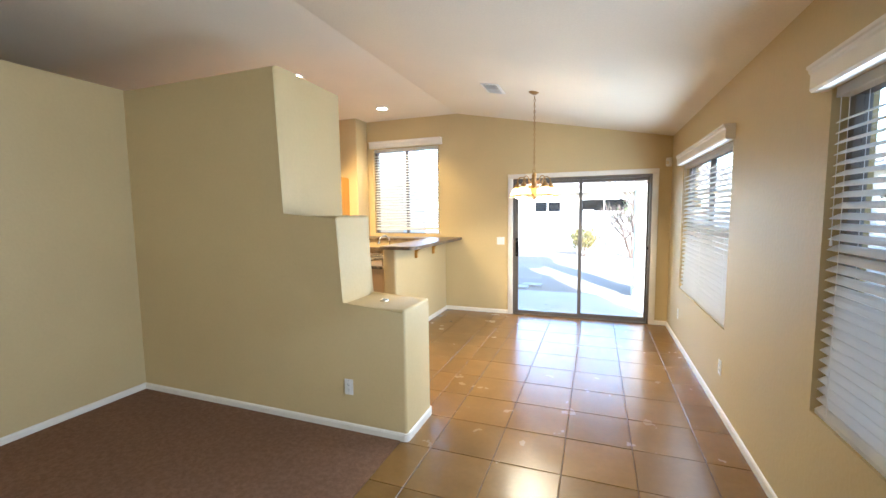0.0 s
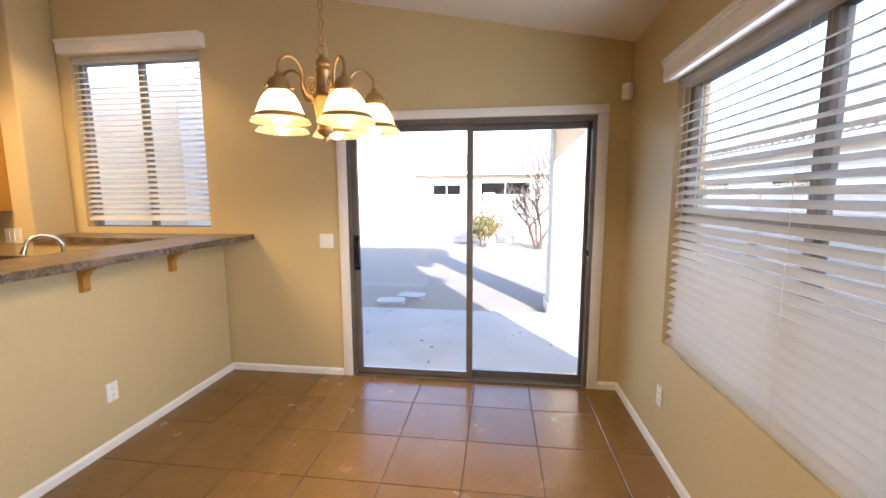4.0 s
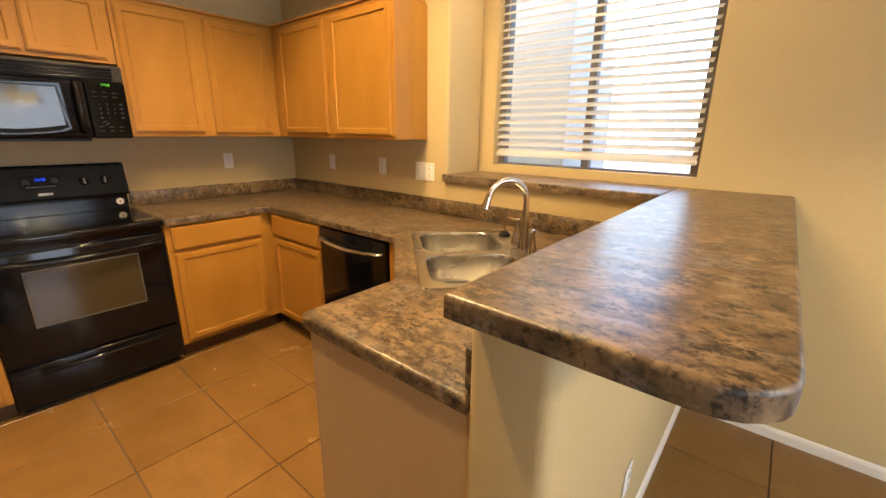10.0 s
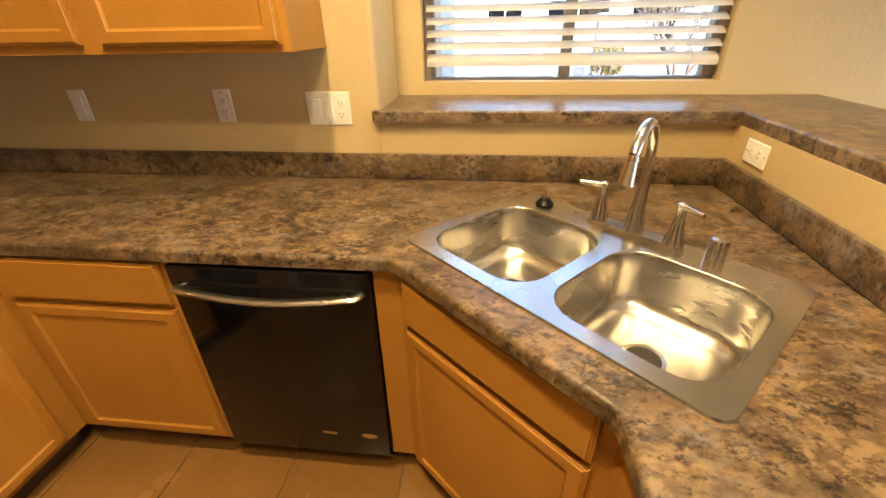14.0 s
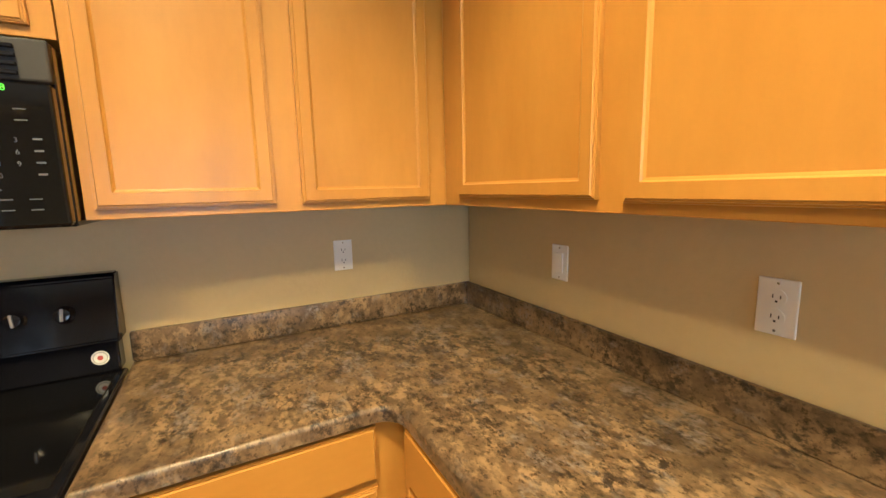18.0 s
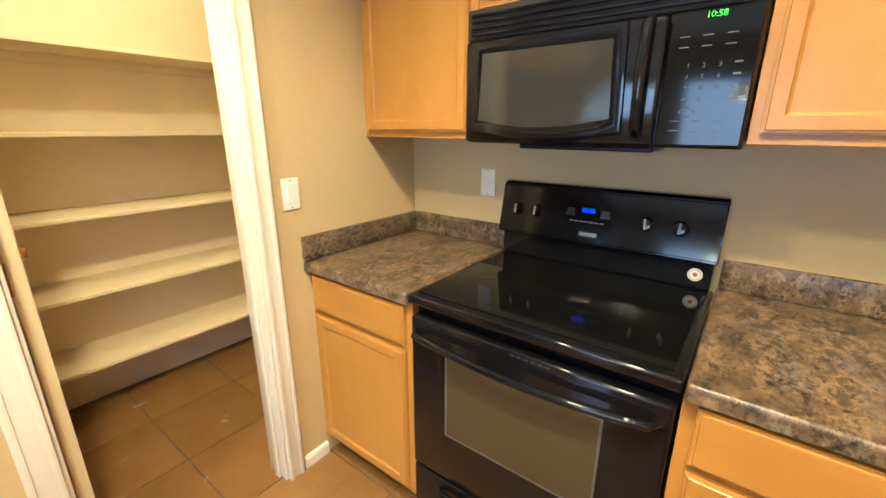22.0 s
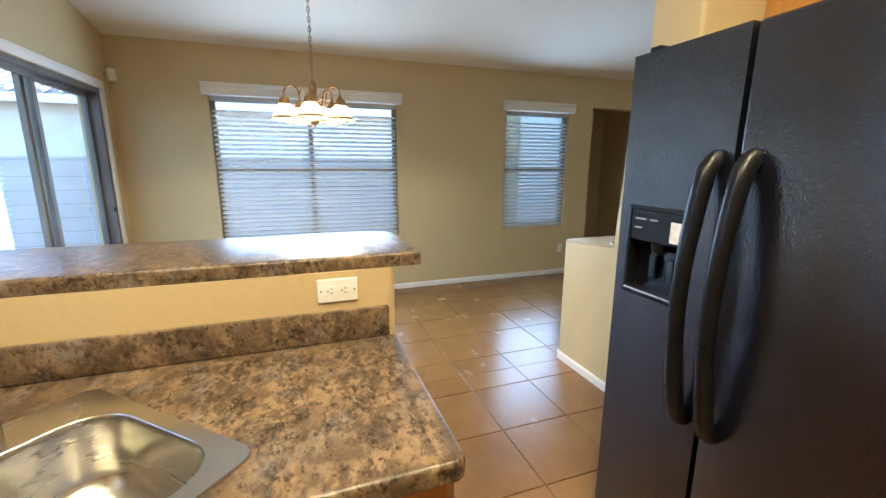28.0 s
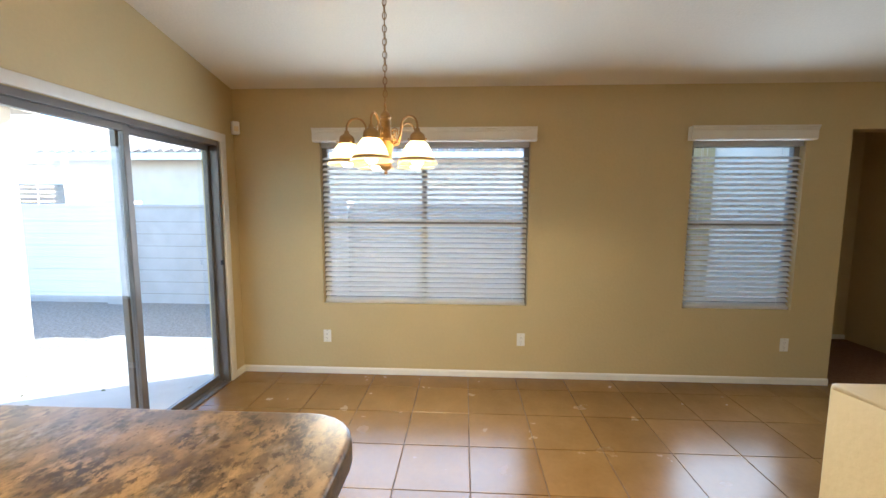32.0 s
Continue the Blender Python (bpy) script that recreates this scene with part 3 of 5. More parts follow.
casing("trim_patio_door", [(SL[0] - 0.073, -0.016, 0, SL[0] + 0.004, 0.001, SH + 0.004), (SL[1] - 0.004, -0.016, 0, SL[1] + 0.073, 0.001, SH + 0.004), (SL[0] - 0.073, -0.016, SH + 0.004, SL[1] + 0.073, 0.001, SH + 0.068)], "cream flat casing round the patio door")


def moulded(profile, a, b, inward):
    """A strip of a profile of (out from the wall, up) between two plan points."""
    bm = bmesh.new()
    n = Vector((inward[0], inward[1], 0))
    p = [bm.verts.new(Vector((*a, z)) + n * d) for d, z in profile]
    q = [bm.verts.new(Vector((*b, z)) + n * d) for d, z in profile]
    for i in range(len(profile)):
        j = (i + 1) % len(profile)
        bm.faces.new((p[i], p[j], q[j], q[i]))
    bm.faces.new(p)
    bm.faces.new(q[::-1])
    return bm


BASE = [(0.0005, 0), (0.013, 0), (0.013, 0.042), (0.008, 0.053), (0.0005, 0.058)]
for a, b, n in (((-3.178, 0), (SL[0] - 0.074, 0), (0, -1)), ((SL[1] + 0.074, 0), (0, 0), (0, -1)), ((0, 0), (0, HALL[1]), (-1, 0)), ((-3.178, -0.013), (-3.178, -1.742), (1, 0)), ((-3.33, -1.772), (-3.208, -1.772), (0, -1)),
                ((-2.11, PN_Y - 0.02), (-2.11, LIV_Y + 0.02), (1, 0)), ((-2.13, LIV_Y), (LIV_X, LIV_Y), (0, -1)), ((LIV_X, LIV_Y), (LIV_X, S_Y), (1, 0)), ((-3.105, PN_Y), (-2.13, PN_Y), (0, 1)),
                ((1.3, -5.16), (1.3, -6.45), (-1, 0)), ((-5.578, P_Y), (-5.70, P_Y), (0, 1)), ((0, HALL[0]), (0, S_Y), (-1, 0))):
    structure("baseboard", moulded(BASE, a, b, n), TRIM, "white painted baseboard", "baseboard")
for x, y, c in ((-3.178 - 0.03, -1.742, 0), (-3.36 + 0.03, -1.742, 1)):
    bm = bmesh.new()
    a0 = -90 if c == 0 else 180
    pts = [(x + r * math.cos(radians(a0 + 90 * k / 5)), y + r * math.sin(radians(a0 + 90 * k / 5))) for r, ks in ((0.043, range(6)), (0.0302, range(5, -1, -1))) for k in ks]
    structure("baseboard", prism(pts, 0, 0.055), TRIM, "white painted rounded baseboard corner", "baseboard", smooth=True)
for x, y, a0 in ((-2.13, LIV_Y + 0.02, -90), (-2.13, PN_Y - 0.02, 0)):
    pts = [(x + r * math.cos(radians(a0 + 90 * k / 5)), y + r * math.sin(radians(a0 + 90 * k / 5))) for r, ks in ((0.033, range(6)), (0.0202, range(5, -1, -1))) for k in ks]
    structure("baseboard", prism(pts, 0, 0.055), TRIM, "white painted rounded baseboard corner", "baseboard", smooth=True)

# pantry: casing, jamb, open door, shelves
casing("trim_pantry_door", [(PD[0] - 0.060, P_Y - 0.001, 0, PD[0] + 0.004, P_Y + 0.016, 2.04), (PD[0] - 0.012, P_Y + 0.016, 0, PD[0] + 0.004, P_Y + 0.022, 2.04), (PD[0] - 0.060, P_Y + 0.016, 0, PD[0] - 0.044, P_Y + 0.022, 2.04),
                            (PD[1] - 0.004, P_Y - 0.001, 0, PD[1] + 0.068, P_Y + 0.016, 2.04), (PD[1] + 0.05, P_Y + 0.016, 0, PD[1] + 0.068, P_Y + 0.022, 2.04), (PD[1] - 0.004, P_Y + 0.016, 0, PD[1] + 0.012, P_Y + 0.022, 2.04), (PD[0] - 0.060, P_Y - 0.001, 2.04, PD[1] + 0.068, P_Y + 0.018, 2.11)], "cream moulded casing round the pantry door")
casing("trim_pantry_jamb", [(PD[0], P_Y - 0.116, 0, PD[0] + 0.016, P_Y, 2.035), (PD[1] - 0.016, P_Y - 0.116, 0, PD[1], P_Y, 2.035), (PD[0] + 0.016, P_Y - 0.07, 0, PD[0] + 0.027, P_Y - 0.035, 2.035)], "cream painted pantry door jamb")
leaf = thing("door_2", "cream pantry door standing open into the pantry", "door", pose(PD[1] - 0.02, P_Y - 0.118, 0, 0, 0, 0), kind="structure")
part("leaf", one_box(-0.042, -0.555, 0.012, -0.006, 0.0, 2.02, bevel=0.003), SHELF, leaf)
for s, x in ((-1, -0.042), (1, -0.006)):
    bm = lathe([(0, 0.0), (0.026, 0.0), (0.026, 0.006), (0.01, 0.01), (0.009, 0.03), (0.022, 0.038), (0.026, 0.05), (0.02, 0.062), (0, 0.066)], 16, m=pose(x, -0.50, 1.0, 0, 90 * s, 0))
    part("knob", bm, GOLD, leaf, "polished brass knob", smooth=True)
for z in (0.22, 1.0, 1.8):
    part("hinge", lathe([(0, 0), (0.008, 0), (0.008, 0.09), (0, 0.09)], 8, m=Matrix.Translation((-0.002, 0.003, z))), GOLD, leaf)
for i in range(5):
    z = 0.33 + 0.355 * i
    sh = thing("pantry_shelf", "cream painted empty pantry shelf on a wall cleat", "shelf", pose(0, 0, z), "pantry shelves")
    part("board", one_box(W_X + 0.002, -4.178, -0.02, LIV_X - 0.112, -3.86, 0, bevel=0.003), SHELF, sh)
    part("cleat", one_box(W_X + 0.002, -4.179, -0.06, LIV_X - 0.112, -4.16, -0.021), SHELF, sh)


# ---- cabinets ----
def panel_door(x0, x1, z0, z1, t=0.019, rail=0.052, lip=0.007):
    """A framed door with a sunk flat panel, its front at y = -t."""
    bm = one_box(x0, -t + 0.009, z0, x1, 0, z1)
    f = min(bm.faces, key=lambda g: g.calc_center_median().y)
    for wide, rise in ((0.001, 0.003), (0.0045, 0.0), (0.001, 0.003), (0.004, 0.0), (0.003, 0.003)):
        bmesh.ops.inset_region(bm, faces=[f], thickness=wide, depth=rise)
    bmesh.ops.inset_region(bm, faces=[f], thickness=rail - 0.012, depth=0)
    bmesh.ops.inset_region(bm, faces=[f], thickness=0.004, depth=-0.004)
    bmesh.ops.inset_region(bm, faces=[f], thickness=0.007, depth=-0.003)
    return bm


def drawer_front(x0, x1, z0, z1, t=0.019):
    bm = one_box(x0, -t + 0.006, z0, x1, 0, z1)
    f = min(bm.faces, key=lambda g: g.calc_center_median().y)
    for wide, rise in ((0.001, 0.003), (0.0045, 0.0), (0.001, 0.003), (0.004, 0.0), (0.003, 0.004)):
        bmesh.ops.inset_region(bm, faces=[f], thickness=wide, depth=rise)
    return bm


def cabinet(name, label, w, d, z0, z1, m, doors=(), drawers=(), toe=0.0, group="", flat=MAPLE_X):
    t = thing(name, label, "cabinet", m, group)
    part("body", one_box(0, 0, z0 + toe, w, d, z1, bevel=0.002), MAPLE, t)
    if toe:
        part("toe_kick", one_box(0.002, 0.065, z0, w - 0.002, d - 0.01, z0 + toe), KICK_WOOD, t)
    for q in doors:
        part("door", panel_door(*q), MAPLE, t)
    for q in drawers:
        part("drawer_front", drawer_front(*q), flat, t)
    return t


# toe kicks coloured much darker than the maple fronts
KICK_WOOD = wood("toe_kick_wood", (0.13, 0.07, 0.03), (0.09, 0.05, 0.022), "x")
BASES, UPPERS = "base cabinets", "wall cabinets"
TX, TY = -5.70, -0.932  # faces of the west and north base runs
cabinet("base_cabinet", "honey maple base cabinet between pantry wall and range", 0.532, 0.636, 0, 0.88, pose(TX, P_Y + 0.003, 0, 0, 0, 90), [(0.025, 0.505, 0.125, 0.70)], [(0.025, 0.505, 0.722, 0.866)], 0.10, BASES, MAPLE_Y)
cabinet("base_cabinet", "honey maple base cabinet with one drawer beside the range", 0.654, 0.636, 0, 0.88, pose(TX, -1.583, 0, 0, 0, 90), [(0.03, 0.575, 0.125, 0.70)], [(0.03, 0.575, 0.722, 0.866)], 0.10, BASES, MAPLE_Y)
cabinet("base_cabinet", "honey maple base cabinet beside the dishwasher", 0.62, 0.586, 0, 0.88, pose(-5.698, TY, 0), [(0.055, 0.60, 0.125, 0.70)], [(0.055, 0.60, 0.722, 0.866)], 0.10, BASES)
diag = thing("sink_cabinet", "honey maple corner cabinet set diagonally under the sink", "cabinet", pose(0, 0, 0), BASES)
part("body", prism([(-4.478, TY + 0.001), (-4.404, TY + 0.001), (-3.937, -1.348), (-3.937, -1.73), (-3.39, -1.73), (-3.39, -0.36), (-4.478, -0.36)], 0.10, 0.72), MAPLE, diag)
part("rim", prism([(-4.478, TY + 0.001), (-4.404, TY + 0.001), (-3.937, -1.348), (-3.937, -1.73), (-3.917, -1.73), (-3.917, -1.343), (-4.42, TY + 0.02), (-4.478, TY + 0.02)], 0.721, 0.88), MAPLE, diag)
part("end_panel", one_box(-3.937, -1.745, 0.0, -3.362, -1.7285, 0.879), wood("pale_end_panel", (0.50, 0.34, 0.17), (0.45, 0.29, 0.14), "z"), diag, "pale plain end panel")
part("toe_kick", prism([(-4.47, TY + 0.07), (-4.40, TY + 0.07), (-3.88, -1.32), (-3.88, -1.70), (-3.40, -1.70), (-3.40, -0.40), (-4.47, -0.40)], 0.0, 0.10), KICK_WOOD, diag)
ang = math.degrees(math.atan2(-1.348 - TY, -3.937 + 4.404))
L = math.hypot(-1.348 - TY, -3.937 + 4.404)
for nm, bmx, mt in (("door", panel_door(0.03, L - 0.03, 0.125, 0.70), MAPLE), ("drawer_front", drawer_front(0.03, L - 0.03, 0.722, 0.866), MAPLE_X)):
    o = part(nm, bmx, mt, diag)
    o.matrix_basis = pose(-4.404, TY, 0, 0, 0, ang)
cabinet("base_cabinet", "narrow honey maple base cabinet beside the fridge", 0.328, 0.553, 0, 0.88, pose(-4.35, -2.945, 0, 0, 0, 180), [(0.012, 0.318, 0.125, 0.70)], [(0.012, 0.318, 0.722, 0.866)], 0.10, BASES)

UZ0, UZ1, UX, UY = 1.378, 2.135, -6.028, -0.612
cabinet("wall_cabinet", "honey maple wall cabinet beside the pantry wall", 0.545, 0.30, UZ0, UZ1, pose(UX, P_Y + 0.003, 0, 0, 0, 90), [(0.025, 0.515, UZ0 + 0.022, UZ1 - 0.03)], (), 0, UPPERS)
cabinet("wall_cabinet", "short honey maple wall cabinet above the microwave", 0.752, 0.30, 1.775, UZ1, pose(UX, -2.329, 0, 0, 0, 90), [(0.02, 0.366, 1.797, UZ1 - 0.03), (0.384, 0.712, 1.797, UZ1 - 0.03)], (), 0, UPPERS)
cabinet("wall_cabinet", "double-door honey maple wall cabinet between microwave and corner", 0.964, 0.30, UZ0, UZ1, pose(UX, -1.574, 0, 0, 0, 90), [(0.021, 0.418, UZ0 + 0.025, UZ1 - 0.03), (0.489, 0.899, UZ0 + 0.022, UZ1 - 0.03)], (), 0, UPPERS)
cabinet("wall_cabinet", "double-door honey maple wall cabinet beside the window", 1.286, 0.269, UZ0, UZ1, pose(-6.026, UY, 0), [(0.108, 0.65, UZ0 + 0.027, UZ1 - 0.03), (0.716, 1.264, UZ0 + 0.022, UZ1 - 0.03)], (), 0, UPPERS)
cabinet("wall_cabinet", "tall-door honey maple wall cabinet beside the fridge", 0.33, 0.30, 1.40, UZ1, pose(-4.348, -3.195, 0, 0, 0, 180), [(0.022, 0.312, 1.42, UZ1 - 0.03)], (), 0, UPPERS)
cabinet("wall_cabinet", "short honey maple wall cabinet above the fridge", 0.955, 0.32, 1.845, UZ1, pose(-3.388, -3.178, 0, 0, 0, 180), [(0.03, 0.458, 1.868, UZ1 - 0.03), (0.478, 0.905, 1.868, UZ1 - 0.03)], (), 0, UPPERS)
bm = bmesh.new()
for b in ((UX - 0.29, P_Y + 0.004, UX + 0.012, UY), (-6.026, UY - 0.012, -4.742, UY + 0.26)):
    box(bm, b[0], b[1], UZ1 + 0.001, b[2], b[3], UZ1 + 0.014, bevel=0.003)
tagged(link_mesh("cabinet_top_moulding", bm, MAPLE_Y), "thin honey maple moulding on top of the wall cabinets", "moulding")


# ---- worktops ----
def slab(outline, z0, z1, hole=None, roll=0.012):
    """A worktop over a plan outline, its upper edge rolled, with one optional hole."""
    bm = bmesh.new()
    loops = []
    for pts in (outline, hole) if hole else (outline,):
        vs = [bm.verts.new((x, y, z1)) for x, y in pts]
        loops.append([bm.edges.new((vs[i], vs[(i + 1) % len(vs)])) for i in range(len(vs))])
    bmesh.ops.triangle_fill(bm, edges=[e for l in loops for e in l], use_beauty=True, use_dissolve=False)
    bmesh.ops.recalc_face_normals(bm, faces=bm.faces)
    if bm.faces[0].normal.z < 0:
        bmesh.ops.reverse_faces(bm, faces=bm.faces)
    rim = [v for v in bm.verts]
    low = {v: bm.verts.new((v.co.x, v.co.y, z0)) for v in rim}
    outer = []
    for l in loops:
        for e in l:
            a, b = e.verts
            bm.faces.new((a, b, low[b], low[a]))
            if l is loops[0]:
                outer.append(e)
    for f in [f for f in bm.faces if all(abs(v.co.z - z1) < 1e-6 for v in f.verts)]:
        bm.faces.new([low[v] for v in reversed(f.verts[:])])
    bmesh.ops.recalc_face_normals(bm, faces=bm.faces)
    if roll:
        bmesh.ops.bevel(bm, geom=outer, offset=roll, segments=4, affect="EDGES", profile=0.5)
    return bm


def rounded(pts, radii, steps=6):
    """A plan outline with rounded corners."""
    out = []
    k = len(pts)
    for i, (p, r) in enumerate(zip(pts, radii)):
        if not r:
            out.append(p)
            continue
        p, a, b = Vector(p), Vector(pts[i - 1]), Vector(pts[(i + 1) % k])
        u, v = (a - p).normalized(), (b - p).normalized()
        half = u.angle(v) / 2
        d = r / math.tan(half)
        c = p + (u + v).normalized() * (r / math.sin(half))
        s, e = p + u * d - c, p + v * d - c
        a0, a1 = math.atan2(s.y, s.x), math.atan2(e.y, e.x)
        da = (a1 - a0 + math.pi) % (2 * math.pi) - math.pi
        out += [(c.x + r * math.cos(a0 + da * j / steps), c.y + r * math.sin(a0 + da * j / steps)) for j in range(steps + 1)]
    return out


CT = 0.92
SINK_C, SINK_A = Vector((-3.929, -0.936)), -43.4
su = Vector((math.cos(radians(SINK_A)), math.sin(radians(SINK_A))))
sv = Vector((-su.y, su.x))
sink_hole = [tuple(SINK_C + su * a + sv * b) for a, b in ((-0.375, -0.235), (0.375, -0.235), (0.375, 0.235), (-0.375, 0.235))]
top = thing("countertop", "brown stone-look laminate countertop with rolled edge, wrapping to the sink", "countertop")
part("slab", slab(rounded([(W_X + 0.001, -1.581), (-5.67, -1.581), (-5.67, -0.958), (-4.415, -0.958), (-3.965, -1.385), (-3.965, -1.765), (-3.362, -1.765), (-3.362, K_Y - 0.001), (W_X + 0.001, K_Y - 0.001)], [0, 0.01, 0.06, 0.06, 0.06, 0.03, 0, 0, 0]), 0.881, CT, sink_hole), STONE, top, smooth=True)
for b in ((W_X + 0.001, -1.578, W_X + 0.021, K_Y - 0.001), (W_X + 0.022, K_Y - 0.021, -3.362, K_Y - 0.001), (-3.382, -1.745, -3.362, K_Y - 0.022)):
    part("backsplash", one_box(b[0], b[1], CT + 0.001, b[2], b[3], CT + 0.098, bevel=0.006, segs=2), STONE, top, smooth=True)
top = thing("countertop", "short brown stone-look laminate countertop beside the range", "countertop")
part("slab", slab(rounded([(W_X + 0.001, -2.878), (-5.67, -2.878), (-5.67, -2.348), (W_X + 0.001, -2.348)], [0, 0, 0.01, 0]), 0.881, CT), STONE, top, smooth=True)
for b in ((W_X + 0.001, -2.856, W_X + 0.021, -2.35), (W_X + 0.001, -2.878, -5.665, -2.857)):
    part("backsplash", one_box(b[0], b[1], CT + 0.001, b[2], b[3], CT + 0.098, bevel=0.006, segs=2), STONE, top, smooth=True)
top = thing("countertop", "narrow brown stone-look laminate countertop beside the fridge", "countertop")
part("slab", slab(rounded([(-4.679, -3.499), (-4.679, -2.925), (-4.29, -2.925), (-4.29, -3.499)], [0, 0.0, 0.01, 0]), 0.881, CT), STONE, top, smooth=True)
for b in ((-4.659, -3.499, -4.29, -3.479), (-4.679, -3.499, -4.66, -2.94)):
    part("backsplash", one_box(b[0], b[1], CT + 0.001, b[2], b[3], CT + 0.098, bevel=0.006, segs=2), STONE, top, smooth=True)
BT = 1.175
bar = thing("bar_top", "brown stone-look laminate breakfast bar running into a window ledge", "bar top")
part("bar_slab", slab(rounded([(-3.352, -1.857), (-2.898, -1.857), (-2.91, -0.002), (-3.362, -0.002)], [0.012, 0.09, 0, 0]), BT - 0.042, BT, None, 0.010), STONE, bar, smooth=True)
part("window_ledge", slab(rounded([(-4.60, -0.368), (-3.3625, -0.368), (-3.3625, -0.002), (-4.574, -0.002), (-4.574, -0.342), (-4.60, -0.342)], [0.01, 0, 0, 0, 0, 0]), BT - 0.041, BT, None, 0.008), STONE, bar, "ledge under the kitchen window", smooth=True)
for y in (-0.59, -1.205):
    pr = [(0, 0), (0, -0.165), (0.012, -0.17), (0.028, -0.165), (0.034, -0.15), (0.030, -0.12), (0.036, -0.085), (0.062, -0.055), (0.10, -0.04), (0.125, -0.035), (0.125, 0)]
    bm = bmesh.new()
    a = [bm.verts.new((-3.177 + x, y - 0.02, BT - 0.042 + z)) for x, z in pr]
    b = [bm.verts.new((-3.177 + x, y + 0.02, BT - 0.042 + z)) for x, z in pr]
    for i in range(len(pr)):
        j = (i + 1) % len(pr)
        bm.faces.new((a[i], a[j], b[j], b[i]))
    bm.faces.new(a[::-1])
    bm.faces.new(b)
    tagged(link_mesh("corbel", bm, MAPLE), "scrolled maple corbel under the breakfast bar", "corbel", "bar corbels")

# ---- sink and tap ----
SM = pose(SINK_C.x, SINK_C.y, CT, 0, 0, SINK_A)
sink = thing("kitchen_sink", "double-bowl stainless steel sink set diagonally in the counter", "sink", SM)


def rrect(cx, cy, w, h, r, steps=5):
    return rounded([(cx - w / 2, cy - h / 2), (cx + w / 2, cy - h / 2), (cx + w / 2, cy + h / 2), (cx - w / 2, cy + h / 2)], [r] * 4, steps)


bowls = [(-0.195, -0.036, 0.348, 0.375), (0.195, -0.036, 0.348, 0.375)]
bm = bmesh.new()
loops = []
for pts in [rrect(0, 0, 0.805, 0.525, 0.035)] + [rrect(*b, 0.09) for b in bowls]:
    vs = [bm.verts.new((x, y, 0.006)) for x, y in pts]
    loops.append([bm.edges.new((vs[i], vs[(i + 1) % len(vs)])) for i in range(len(vs))])
bmesh.ops.triangle_fill(bm, edges=[e for l in loops for e in l], use_beauty=True, use_dissolve=False)
outer = [v for e in loops[0] for v in e.verts]
low = {}
for e in loops[0]:
    for v in e.verts:
        if v not in low:
            low[v] = bm.verts.new((v.co.x * 1.004, v.co.y * 1.006, 0.0005))
for e in loops[0]:
    a, b = e.verts
    bm.faces.new((a, b, low[b], low[a]))
part("rim", bm, STEEL, sink, smooth=False)
for b in bowls:
    bm = bmesh.new()
    rings = []
    steps = [(1.0, 0.006), (0.992, 0.0045), (0.983, 0.0), (0.976, -0.010), (0.964, -0.04), (0.948, -0.075), (0.935, -0.105)]
    steps += [(0.93 - 0.30 * (1 - math.cos(radians(q))), -0.105 - 0.050 * math.sin(radians(q))) for q in range(12, 91, 13)] + [(0.45, -0.158), (0.28, -0.160)]
    for k, z in steps:
        rings.append([bm.verts.new((x, y, z)) for x, y in rrect(b[0], b[1], b[2] * k, b[3] * k, 0.09 * k, 9)])
    for p, q in zip(rings, rings[1:]):
        for i in range(len(p)):
            j = (i + 1) % len(p)
            bm.faces.new((p[i], p[j], q[j], q[i]))
    bm.faces.new(rings[-1])
    bw = part("bowl", bm, STEEL, sink, smooth=True)
    part("drain", lathe([(0.052, 0.004), (0.05, 0.006), (0.04, 0.004), (0.034, -0.01), (0.0, -0.012)], 24, m=Matrix.Translation((b[0], b[1], -0.1585))), CHROME, bw, "steel ring of the drain", smooth=True)
    # disc coloured as the shade down the drain hole
    part("strainer", lathe([(0.039, 0.0045), (0.02, 0.0045), (0.008, 0.006), (0, 0.007)], 20, m=Matrix.Translation((b[0], b[1], -0.1580))), HOLLOW_SHADE, bw, "dark disc painted as the shade in the drain opening")
tap = thing("kitchen_tap", "satin nickel two-handle gooseneck tap behind the sink", "tap", SM @ pose(0.005, 0.212, 0.0065))
plate = [(0.135 * math.copysign(abs(math.cos(q)) ** 0.8, math.cos(q)), (0.022 + 0.012 * math.cos(q) ** 2) * math.copysign(abs(math.sin(q)) ** 0.6, math.sin(q))) for q in (2 * math.pi * k / 36 for k in range(36))]
bm = prism(plate, 0, 0.016)
bmesh.ops.bevel(bm, geom=[e for e in bm.edges if all(v.co.z > 0.01 for v in e.verts)], offset=0.005, segments=2, affect="EDGES")
part("base_plate", bm, CHROME, tap, smooth=True)
pts = [(0, 0, 0.014), (0, 0, 0.03), (0, 0, 0.10), (0, 0, 0.16), (0, 0, 0.216)] + [(0, -0.09 + 0.09 * math.cos(radians(a)), 0.222 + 0.09 * math.sin(radians(a))) for a in range(10, 166, 12)]
swing = Matrix.Rotation(radians(12), 3, "Z")
pts = [swing @ Vector(q) for q in pts]
part("spout", tube(pts, [0.027, 0.024, 0.0165, 0.014] + [0.0125] * (len(pts) - 4), 16), CHROME, tap, smooth=True)
end = swing @ Vector((0, -0.09 + 0.09 * math.cos(radians(154)), 0.222 + 0.09 * math.sin(radians(154))))
way = swing @ Vector((0, -math.sin(radians(162)), math.cos(radians(162))))
part("spray_head", tube([end, end + way * 0.006, end + way * 0.007, end + way * 0.013, end + way * 0.014, end + way * 0.05, end + way * 0.066], [0.0125, 0.0125, 0.0150, 0.0150, 0.0125, 0.0165, 0.0195], 16), CHROME, tap, "flared pull-down spray head", smooth=True)
